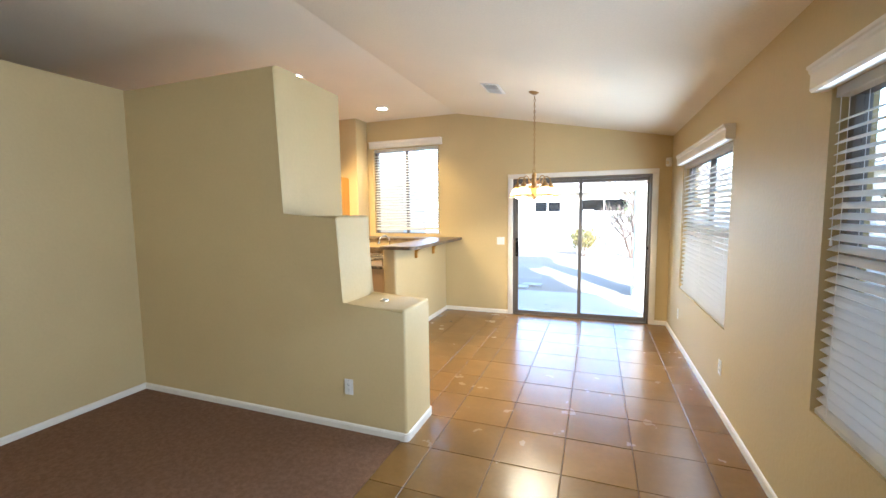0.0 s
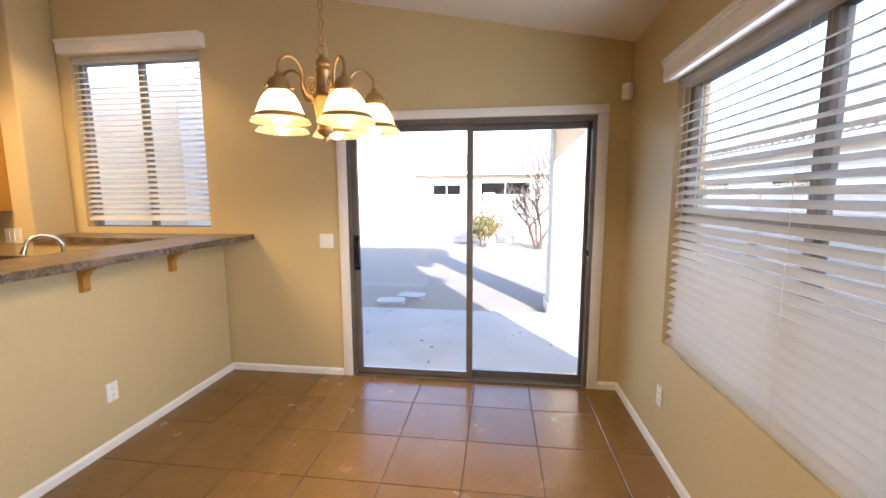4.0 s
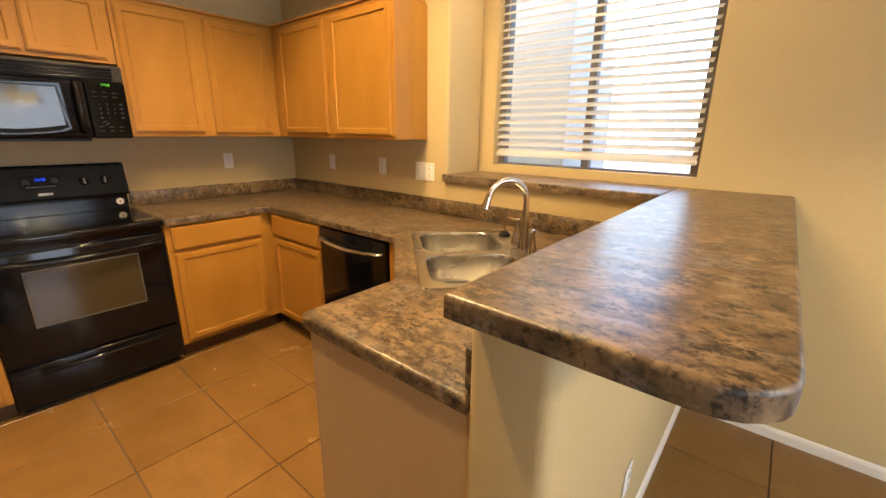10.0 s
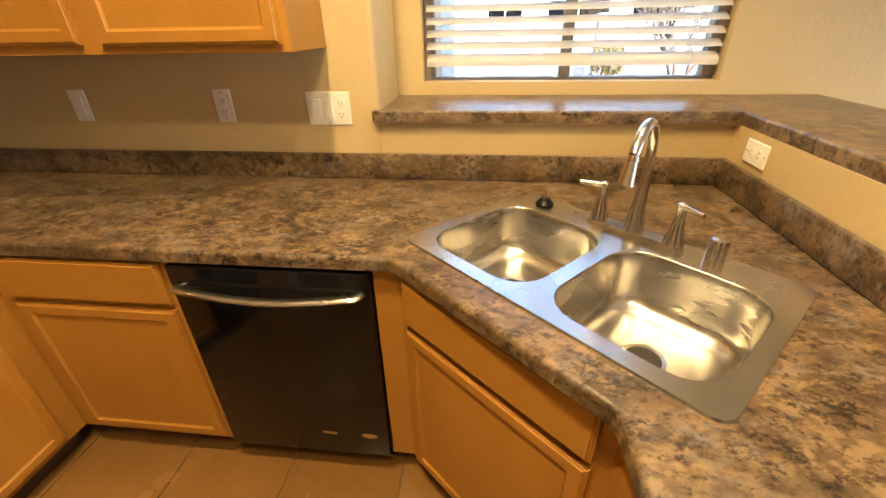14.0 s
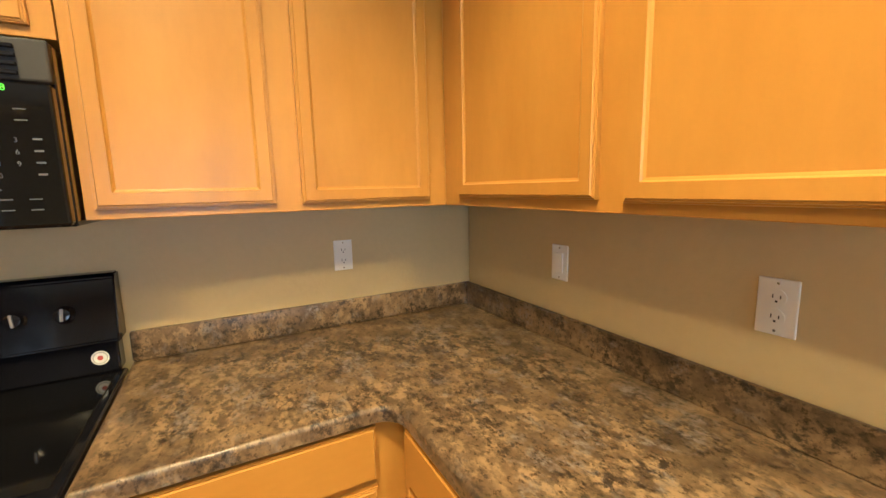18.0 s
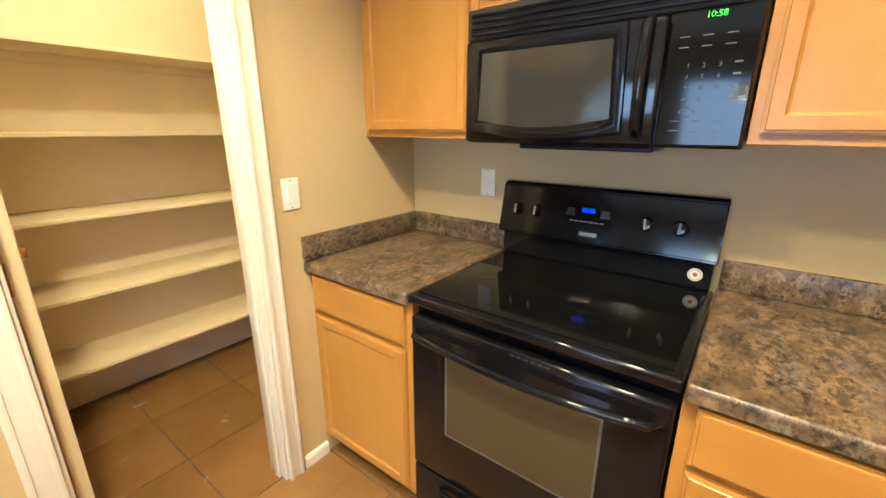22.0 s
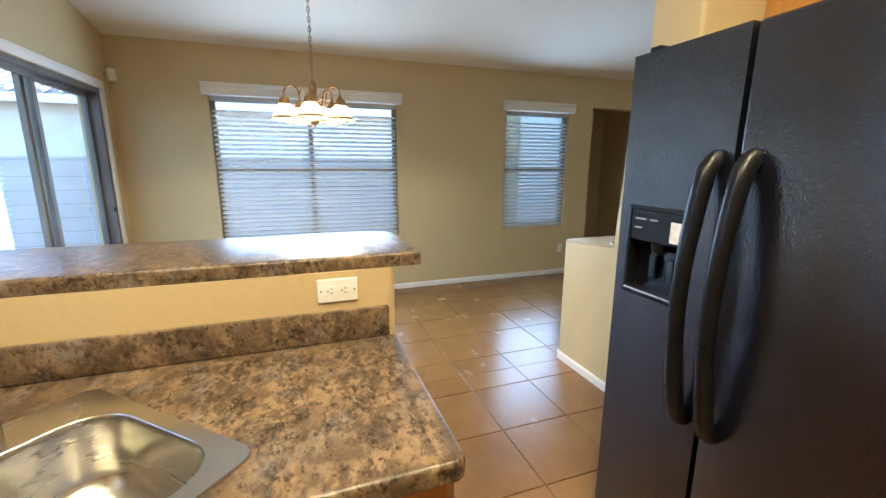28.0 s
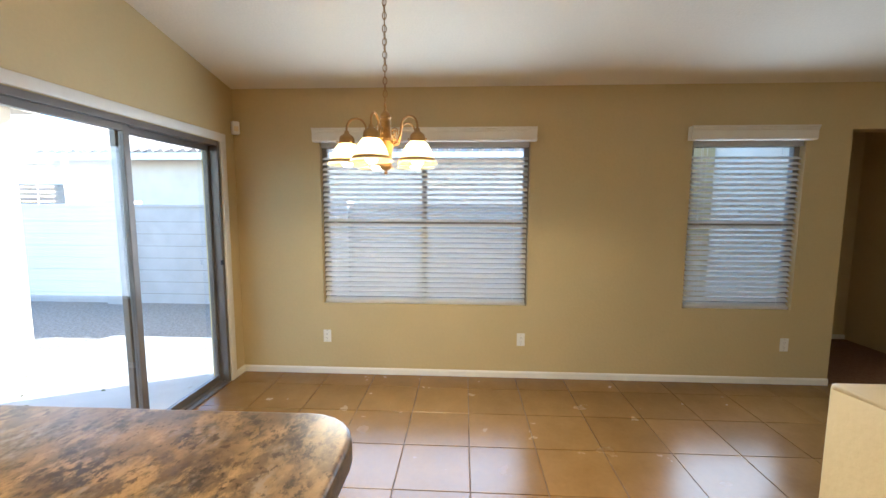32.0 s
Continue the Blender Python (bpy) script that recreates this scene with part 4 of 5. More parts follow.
for x, out in ((-0.105, -1), (0.105, 1)):
    h = part("handle", lathe([(0, 0.0), (0.026, 0.0), (0.0255, 0.008), (0.019, 0.03), (0.012, 0.07), (0.0105, 0.088), (0.012, 0.094), (0.012, 0.108), (0.006, 0.112), (0, 0.112)], 20, m=Matrix.Translation((x, 0, 0.014))), CHROME, tap, smooth=True)
    part("lever", tube([(x - 0.010 * out, 0.0, 0.116), (x + 0.02 * out, -0.012, 0.117), (x + 0.058 * out, -0.03, 0.118)], [0.0075, 0.0068, 0.0062], 10), CHROME, h, smooth=True)
gap = tagged(link_mesh("air_gap", lathe([(0, 0), (0.022, 0), (0.022, 0.052), (0.019, 0.062), (0.008, 0.066), (0, 0.066)], 22), CHROME, smooth=True), "satin nickel air gap cap on the sink rim", "air gap")
gap.matrix_basis = SM @ pose(0.207, 0.215, 0.0065)
spray = thing("side_spray", "black and white side spray stub on the sink rim", "side spray", SM @ pose(-0.285, 0.205, 0.0065))
part("holder", lathe([(0, 0), (0.028, 0), (0.028, 0.008), (0.02, 0.016), (0.016, 0.024), (0, 0.024)], 20), BLACKMATT, spray, smooth=True)
part("nozzle", lathe([(0, 0.024), (0.006, 0.024), (0.0045, 0.03), (0.004, 0.048), (0.003, 0.052), (0, 0.053)], 12), CHROME, spray, smooth=True)


# ---- appliances ----
def bars(t, rows, material, name="print_mark", y=-0.0006):
    """Small flat marks of print on a front at y."""
    for x0, x1, z0, z1 in rows:
        part(name, one_box(x0, y - 0.0008, z0, x1, y, z1), material, t)


def words(name, text, size, material, parent, m, label=""):
    c = bpy.data.curves.new(name, "FONT")
    c.body, c.size, c.align_x, c.align_y, c.extrude = text, size, "CENTER", "CENTER", 0.0005
    tmp = new("text_source", c)
    me = bpy.data.meshes.new_from_object(tmp.evaluated_get(bpy.context.evaluated_depsgraph_get()))
    bpy.data.objects.remove(tmp)
    me.materials.append(material)
    ob = new(name, me)
    ob.parent, ob.matrix_basis = parent, m
    return tagged(ob, label) if label else ob


# range, local: x across, the front at y = 0 towards -y
RW = 0.757
stove = thing("kitchen_range", "black glass-top electric range with a lower drawer", "range", pose(-5.688, -2.344, 0, 0, 0, 90))
part("body", one_box(0.002, 0.035, 0.03, RW - 0.002, 0.60, 0.885, bevel=0.004), BLACK, stove)
part("plinth", one_box(0.02, 0.07, 0.0, RW - 0.02, 0.58, 0.03), BLACKMATT, stove)
part("drawer_front", one_box(0.004, 0.0, 0.045, RW - 0.004, 0.034, 0.262, bevel=0.008, segs=3), BLACK, stove, smooth=True)
bm = tube([(0.12, -0.004, 0.222), (0.14, -0.022, 0.222), (RW - 0.14, -0.022, 0.222), (RW - 0.12, -0.004, 0.222)], 0.011, 10)
part("drawer_handle", bm, BLACK, stove, smooth=True)
dr = part("oven_door", one_box(0.004, -0.004, 0.275, RW - 0.004, 0.034, 0.845, bevel=0.01, segs=3), BLACK, stove, smooth=True)
part("oven_window", one_box(0.15, -0.006, 0.465, RW - 0.15, -0.0035, 0.745, bevel=0.001), paint("oven_glass", (0.06, 0.048, 0.026), (0.045, 0.035, 0.018), scale=2, rough=0.08, spec=0.6), dr, "smoked glass oven window")
bm = bmesh.new()
for a, b in (((0.143, 0.458), (RW - 0.143, 0.465)), ((0.143, 0.745), (RW - 0.143, 0.752)), ((0.143, 0.465), (0.15, 0.745)), ((RW - 0.15, 0.465), (RW - 0.143, 0.745))):
    box(bm, a[0], -0.0062, a[1], b[0], -0.0035, b[1])
part("window_border", bm, paint("border_print", (0.10, 0.095, 0.085), (0.08, 0.075, 0.068), rough=0.4), dr)
pts = [(0.03, -0.004, 0.80)] + [(0.05 + (RW - 0.10) * i / 14, -0.038 - 0.018 * math.sin(math.pi * i / 14), 0.80 - 0.012 * math.sin(math.pi * i / 14)) for i in range(15)] + [(RW - 0.03, -0.004, 0.80)]
part("door_handle", tube(pts, 0.0125, 10), BLACK, dr, smooth=True)
bars(dr, [(0.36 + 0.02 * i, 0.372 + 0.02 * i, 0.83, 0.834) for i in range(6)], HOLLOW_SHADE, "vent_slot", -0.0042)
part("cooktop", one_box(-0.002, -0.012, 0.886, RW + 0.002, 0.60, 0.918, bevel=0.008, segs=3), BLACK, stove, smooth=True)
part("cooktop_glass", one_box(0.02, 0.02, 0.9185, RW - 0.02, 0.555, 0.9215, bevel=0.001), BLACKGLASS, stove)
RING = paint("burner_ring", (0.009, 0.009, 0.010), (0.007, 0.007, 0.008), rough=0.12, spec=0.3)
for x, y, r in ((0.2, 0.16, 0.105), (0.56, 0.16, 0.085), (0.2, 0.42, 0.075), (0.56, 0.42, 0.10)):
    part("burner_ring", lathe([(r, 0.9217), (r, 0.922), (r - 0.003, 0.922), (r - 0.003, 0.9217)], 40, m=Matrix.Translation((x, y, 0))), RING, stove)
part("control_riser", one_box(0.01, 0.575, 0.918, RW - 0.01, 0.64, 1.03, bevel=0.006), BLACK, stove)
bm = bmesh.new()
pr = [(0.555, 1.012), (0.548, 1.022), (0.585, 1.20), (0.60, 1.212), (0.648, 1.212), (0.648, 1.012)]
a = [bm.verts.new((0.0, y, z)) for y, z in pr]
b = [bm.verts.new((RW, y, z)) for y, z in pr]
for i in range(6):
    bm.faces.new((a[i], a[(i + 1) % 6], b[(i + 1) % 6], b[i]))
bm.faces.new(a[::-1])
bm.faces.new(b)
bmesh.ops.bevel(bm, geom=bm.edges[:], offset=0.004, segments=2, affect="EDGES")
panel = part("control_panel", bm, BLACK, stove, smooth=True)
tilt = pose(0, 0.5665, 1.11, -11.9, 0, 0)
for x in (0.075, 0.155, RW - 0.215, RW - 0.115):
    k = part("knob", lathe([(0, 0), (0.025, 0), (0.024, 0.004), (0.019, 0.007), (0.017, 0.024), (0, 0.026)], 22, m=tilt @ pose(x, 0, 0, 90, 0, 0)), BLACK, panel, smooth=True)
    part("pointer", box(bmesh.new(), -0.0035, -0.03, -0.017, 0.0035, -0.02, 0.017, bevel=0.002), GREYPRINT, k, "grey ridge of a knob").matrix_basis = tilt @ pose(x, 0, 0, 0, random.uniform(-8, 8), 0)
part("display", one_box(-0.085, -0.003, -0.033, 0.085, 0.001, 0.045, bevel=0.001), BLACKGLASS, panel).matrix_basis = tilt @ pose(RW / 2 - 0.03, 0, 0)
DULL = paint("dull_silver_keys", (0.06, 0.06, 0.065), (0.045, 0.045, 0.05), rough=0.25, metal=0.4)
for side_x in (-0.062, 0.062):
    wing = prism([(-0.018, 0), (0.018, 0), (0.012, 0.028), (-0.012, 0.028)], 0, 0.0015)
    part("key_wing", wing, DULL, panel, "silver key beside the clock").matrix_basis = tilt @ pose(RW / 2 - 0.03 + side_x, -0.0032, 0.0, 90, 0, 0)
words("clock_digits", "10:58", 0.022, BLUE_LED, panel, tilt @ pose(RW / 2 - 0.03, -0.0045, 0.022, 90, 0, 0), "glowing blue clock digits")
for i in range(7):
    o = part("print_mark", one_box(-0.006, -0.0008, -0.0015, 0.006, 0, 0.0015), GREYPRINT, panel)
    o.matrix_basis = tilt @ pose(RW / 2 - 0.085 + 0.018 * i, -0.0035, -0.018)
part("maker_plate", one_box(-0.032, -0.0012, -0.007, 0.032, 0, 0.007), CHROME, panel, "small oval maker's plate").matrix_basis = tilt @ pose(RW / 2 - 0.02, -0.001, -0.062)
stk = part("sticker", lathe([(0, 0), (0.021, 0), (0.021, 0.0008), (0, 0.0008)], 24, m=pose(RW - 0.055, 0.574, 0.968, 90, 0, 0)), PAPER, stove, "round white printed sticker")
part("print_ring", lathe([(0.018, 0.0008), (0.018, 0.0012), (0.0155, 0.0012), (0.0155, 0.0008)], 24, m=pose(RW - 0.055, 0.574, 0.968, 90, 0, 0)), GREYPRINT, stk)
part("print_dot", lathe([(0, 0.0008), (0.007, 0.0008), (0.007, 0.0013), (0, 0.0013)], 18, m=pose(RW - 0.055, 0.574, 0.968, 90, 0, 0)), paint("red_print", (0.42, 0.06, 0.05), (0.34, 0.05, 0.04), rough=0.5), stk, "red printed mark")

# microwave over the range
MW, MH = 0.748, 0.387
mic = thing("microwave", "black over-range microwave with a lit green clock", "microwave", pose(-5.955, -2.326, 1.368, 0, 0, 90))
part("body", one_box(0, 0.03, 0.0, MW, 0.383, MH, bevel=0.004), BLACK, mic)
part("underside_lip", one_box(0.18, 0.035, -0.014, 0.56, 0.2, -0.0005, bevel=0.004), BLACKMATT, mic)
bm = one_box(0, 0.005, MH - 0.085, MW, 0.029, MH, bevel=0.005)
part("vent_grille", bm, HOLLOW_SHADE, mic)
for i in range(4):
    part("louver", one_box(0.02, -0.006, MH - 0.075 + 0.017 * i, MW - 0.05, 0.004, MH - 0.067 + 0.017 * i, bevel=0.002), BLACK, mic)
mdoor = part("door", one_box(0.002, -0.006, 0.004, 0.563, 0.029, MH - 0.088, bevel=0.01, segs=3), BLACK, mic, smooth=True)
bm = bmesh.new()
arch = [(0.055, 0.07)] + [(0.055 + 0.40 * i / 10, 0.07 - 0.022 * math.sin(math.pi * i / 10)) for i in range(1, 10)] + [(0.455, 0.07), (0.445, 0.26), (0.065, 0.26)]
lo = [bm.verts.new((x, -0.0065, z)) for x, z in arch]
hi = [bm.verts.new((x, -0.0095, z)) for x, z in arch]
for i in range(len(arch)):
    j = (i + 1) % len(arch)
    bm.faces.new((lo[i], lo[j], hi[j], hi[i]))
bm.faces.new(hi)
part("door_window", bm, paint("microwave_glass", (0.035, 0.034, 0.033), (0.028, 0.027, 0.026), scale=2, rough=0.05, spec=0.6), mdoor, "mirror-dark glass window with a curved lower edge")
def framed(k):
    """The window's outline, grown by k on every side."""
    cx, cz = 0.255, 0.16
    return [(x + k * max(-1, min(1, (x - cx) / 0.19)), z + k * max(-1, min(1, (z - cz) / 0.08))) for x, z in arch]


bm = bmesh.new()
rings = [[bm.verts.new((x, y, z)) for x, z in framed(k)] for k, y in ((0.034, -0.0062), (0.032, -0.0150), (0.026, -0.0165), (0.001, -0.0098))]
for p, q in zip(rings, rings[1:]):
    for i in range(len(p)):
        j = (i + 1) % len(p)
        bm.faces.new((p[i], p[j], q[j], q[i]))
part("window_bezel", bm, BLACK, mdoor, "raised glossy frame round the window", smooth=True)
pts = [(0.525, -0.006, 0.035)] + [(0.525, -0.03 - 0.012 * math.sin(math.pi * i / 8), 0.05 + 0.225 * i / 8) for i in range(9)] + [(0.525, -0.006, 0.29)]
part("door_handle", tube(pts, 0.014, 10), BLACK, mdoor, smooth=True)
part("maker_plate", one_box(0.255, -0.0076, 0.022, 0.30, -0.0062, 0.030), CHROME, mdoor, "small steel maker's plate")
cp = part("control_panel", one_box(0.567, -0.004, 0.004, MW - 0.002, 0.029, MH - 0.088, bevel=0.006), BLACKGLASS, mic)
words("clock_digits", "10:58", 0.018, GREEN_LED, cp, pose(0.657, -0.0055, 0.285, 90, 0, 0), "glowing green clock digits")
num = "123456789"
for r in range(3):
    for c in range(3):
        words("key_digit", num[3 * r + c], 0.014, DIMPRINT, cp, pose(0.617 + 0.031 * c, -0.0055, 0.183 - 0.024 * r, 90, 0, 0))
words("key_digit", "0", 0.014, DIMPRINT, cp, pose(0.648, -0.0055, 0.111, 90, 0, 0))
bars(cp, [(0.592 + 0.045 * c, 0.612 + 0.045 * c, 0.222 + 0.022 * r, 0.2245 + 0.022 * r) for r in range(2) for c in range(3)] + [(0.595 + 0.045 * c, 0.615 + 0.045 * c, 0.040 + 0.022 * r, 0.0425 + 0.022 * r) for r in range(2) for c in range(3)] + [(0.705, 0.72, 0.112 + 0.024 * i, 0.116 + 0.024 * i) for i in range(4)] + [(0.612, 0.622, 0.109, 0.113)], DIMPRINT, "print_mark", -0.0044)
part("start_key", lathe([(0.018, 0), (0.018, 0.0007), (0.0155, 0.0007), (0.0155, 0)], 4, m=pose(0.628, -0.0044, 0.083, 90, 0, 0) @ Matrix.Diagonal((1, 0.7, 1, 1))), DIMPRINT, cp)

# dishwasher
DW = 0.592
dish = thing("dishwasher", "black dishwasher with a curved steel handle under the counter", "dishwasher", pose(-5.073, -0.925, 0))
part("tub", one_box(0.004, 0.0, 0.10, DW - 0.004, 0.56, 0.872, bevel=0.003), BLACKMATT, dish)
part("kick_plate", one_box(0.01, 0.05, 0.0, DW - 0.01, 0.08, 0.10), BLACKMATT, dish)
dd = part("door", one_box(0.004, -0.03, 0.105, DW - 0.004, -0.001, 0.868, bevel=0.007, segs=3), BLACK, dish, smooth=True)
pts = [(0.03, -0.03, 0.802), (0.035, -0.048, 0.802)] + [(0.04 + (DW - 0.08) * i / 12, -0.052 - 0.02 * math.sin(math.pi * i / 12), 0.802 - 0.012 * math.sin(math.pi * i / 12)) for i in range(13)] + [(DW - 0.035, -0.048, 0.802), (DW - 0.03, -0.03, 0.802)]
part("handle", tube(pts, 0.0155, 10, flat=0.55), STEEL, dd, "brushed steel bow handle", smooth=True)
part("maker_plate", one_box(0.36, -0.0315, 0.205, 0.41, -0.0302, 0.217), CHROME, dd)
part("badge", lathe([(0, 0), (0.028, 0), (0.028, 0.001), (0, 0.001)], 20, m=pose(0.525, -0.0302, 0.21, 90, 0, 0) @ Matrix.Diagonal((1, 0.4, 1, 1))), CHROME, dd)

# fridge, local: x across (from east to west), the front towards -y
FW, FH = 0.878, 1.79
fr = thing("fridge", "black textured side-by-side fridge with a water dispenser", "fridge", pose(-3.405, -2.58, 0, 0, 0, 180))
part("body", one_box(0.004, 0.078, 0.03, FW - 0.004, 0.83, FH - 0.02, bevel=0.006), FRIDGE, fr)
part("base_grille", one_box(0.01, 0.04, 0.005, FW - 0.01, 0.10, 0.075, bevel=0.004), BLACKMATT, fr)
for x in (0.06, FW - 0.06):
    for y in (0.15, 0.76):
        part("foot", lathe([(0, 0), (0.02, 0), (0.02, 0.03), (0, 0.03)], 12, m=Matrix.Translation((x, y, 0))), BLACKMATT, fr)
SEAM = 0.380
DX0, DX1, DZ0, DZ1 = 0.041, 0.288, 1.005, 1.31
bm = wall_sheet("y", 0.0, 0.068, 0.0, SEAM - 0.004, 0.08, FH, [(DX0, DX1, DZ0, DZ1)])
bmesh.ops.bevel(bm, geom=[e for e in bm.edges if e.is_manifold and e.calc_face_angle(0) > 1 and all((v.co.x < 0.001 or v.co.x > SEAM - 0.005) for v in e.verts)], offset=0.012, segments=3, affect="EDGES")
fl = part("freezer_door", bm, FRIDGE, fr, smooth=True)
fd = part("fridge_door", one_box(SEAM + 0.004, 0, 0.08, FW, 0.068, FH, bevel=0.014, segs=3), FRIDGE, fr, smooth=True)
for x in (0.035, FW - 0.075):
    part("hinge_cap", one_box(x, 0.02, FH + 0.0005, x + 0.045, 0.11, FH + 0.022, bevel=0.008), BLACKMATT, fr)
for d, x in ((fl, SEAM - 0.046), (fd, SEAM + 0.050)):
    pts = [(x, 0.0, 0.665), (x, -0.012, 0.68)] + [(x, -0.02 - 0.062 * math.sin(math.pi * (i + 1) / 18) ** 0.75, 0.705 + 0.725 * i / 16) for i in range(17)] + [(x, -0.012, 1.458), (x, 0.0, 1.475)]
    part("handle", tube(pts, [0.013, 0.021] + [0.0265 - 0.004 * math.sin(math.pi * i / 16) for i in range(17)] + [0.024, 0.014], 14), BLACKMATT, d, "bowed black plastic handle", smooth=True)
dsp = part("dispenser", one_box(DX0 + 0.001, 0.05, DZ0 + 0.001, DX1 - 0.001, 0.0675, DZ1 - 0.001), BLACK, fl, "recessed ice and water dispenser")
bm = bmesh.new()
for b in ((DX0, -0.004, DZ0, DX0 + 0.012, 0.049, DZ1), (DX1 - 0.012, -0.004, DZ0, DX1, 0.049, DZ1), (DX0 + 0.012, -0.004, DZ1 - 0.012, DX1 - 0.012, 0.049, DZ1), (DX0 + 0.012, -0.004, DZ0, DX1 - 0.012, 0.049, DZ0 + 0.014)):
    box(bm, *b, bevel=0.002)
part("surround", bm, BLACKMATT, dsp)
part("control_fascia", one_box(DX0 + 0.013, -0.002, DZ1 - 0.115, DX1 - 0.013, 0.048, DZ1 - 0.0125, bevel=0.003), BLACKMATT, dsp)
bars(dsp, [(DX0 + 0.03, DX0 + 0.075, DZ1 - 0.045, DZ1 - 0.040), (DX0 + 0.09, DX0 + 0.12, DZ1 - 0.045, DZ1 - 0.040), (DX0 + 0.03, DX0 + 0.06, DZ1 - 0.075, DZ1 - 0.07)], GREYPRINT, "print_mark", -0.0025)
part("label", one_box(DX1 - 0.075, -0.0035, DZ1 - 0.105, DX1 - 0.03, -0.0022, DZ1 - 0.04), PAPER, dsp, "white paper label")
part("paddle", one_box(DX0 + 0.07, 0.03, DZ0 + 0.06, DX0 + 0.10, 0.045, DZ0 + 0.14, bevel=0.004), BLACK, dsp)
part("paddle", one_box(DX0 + 0.14, 0.03, DZ0 + 0.06, DX0 + 0.17, 0.045, DZ0 + 0.14, bevel=0.004), BLACK, dsp)
part("chute", lathe([(0.022, 0), (0.028, 0.03), (0.02, 0.03), (0.015, 0)], 16, m=Matrix.Translation((DX0 + 0.12, 0.02, DZ1 - 0.148))), BLACKMATT, dsp)
part("drip_tray", one_box(DX0 + 0.013, -0.012, DZ0 + 0.015, DX1 - 0.013, 0.045, DZ0 + 0.024, bevel=0.003), STEEL, dsp, "grey drip tray")

# ---- light fittings ----
CH = Vector((-1.558, -1.642, 0))
ceil_z = LOW_C + slope * CH.x + 0.018
chand = thing("chandelier", "antique brass chandelier with five lit alabaster glass shades", "chandelier", pose(CH.x, CH.y, -0.008))
part("canopy", lathe([(0.0, ceil_z - 0.034), (0.018, ceil_z - 0.033), (0.045, ceil_z - 0.018), (0.062, ceil_z - 0.004), (0.064, ceil_z + 0.006), (0, ceil_z + 0.006)], 28), BRASS, chand, smooth=True)
part("column", lathe([(0, 1.684), (0.006, 1.687), (0.009, 1.695), (0.005, 1.703), (0.012, 1.708), (0.026, 1.716), (0.031, 1.726), (0.029, 1.735), (0.026, 1.745), (0.029, 1.765), (0.034, 1.80), (0.037, 1.832), (0.040, 1.838), (0.040, 1.845), (0.031, 1.852), (0.026, 1.88), (0.024, 1.93), (0.027, 1.936), (0.022, 1.95), (0.028, 1.957), (0.024, 1.972), (0.012, 1.985), (0.008, 1.992), (0, 1.992)], 26), BRASS, chand, smooth=True)
z, i, link = 2.0, 0, None
loop = [(0.0095 * math.cos(2 * math.pi * k / 14), 0, 0.0175 * math.sin(2 * math.pi * k / 14)) for k in range(14)]
part("hanging_loop", tube([(0.017 * math.cos(2 * math.pi * k / 18), 0, 2.006 + 0.02 * math.sin(2 * math.pi * k / 18)) for k in range(18)], 0.0032, 6, closed=True), BRASS, chand, smooth=True)
z = 2.038
while z < ceil_z - 0.045:
    if link is None:
        link = part("chain_link", tube(loop, 0.0024, 6, closed=True), BRASS, chand, smooth=True)
        o = link
    else:
        o = link.copy()
        scene.collection.objects.link(o)
    o.matrix_basis = pose(0, 0, z, 0, 0, 90 * (i % 2) + random.uniform(-9, 9))
    z, i = z + 0.0295, i + 1
part("cord", tube([(0.003, 0.002, 1.99), (0.004, -0.002, 2.3), (-0.003, 0.003, 2.6), (0.002, 0, ceil_z - 0.03)], 0.002, 6), BRASS, chand)
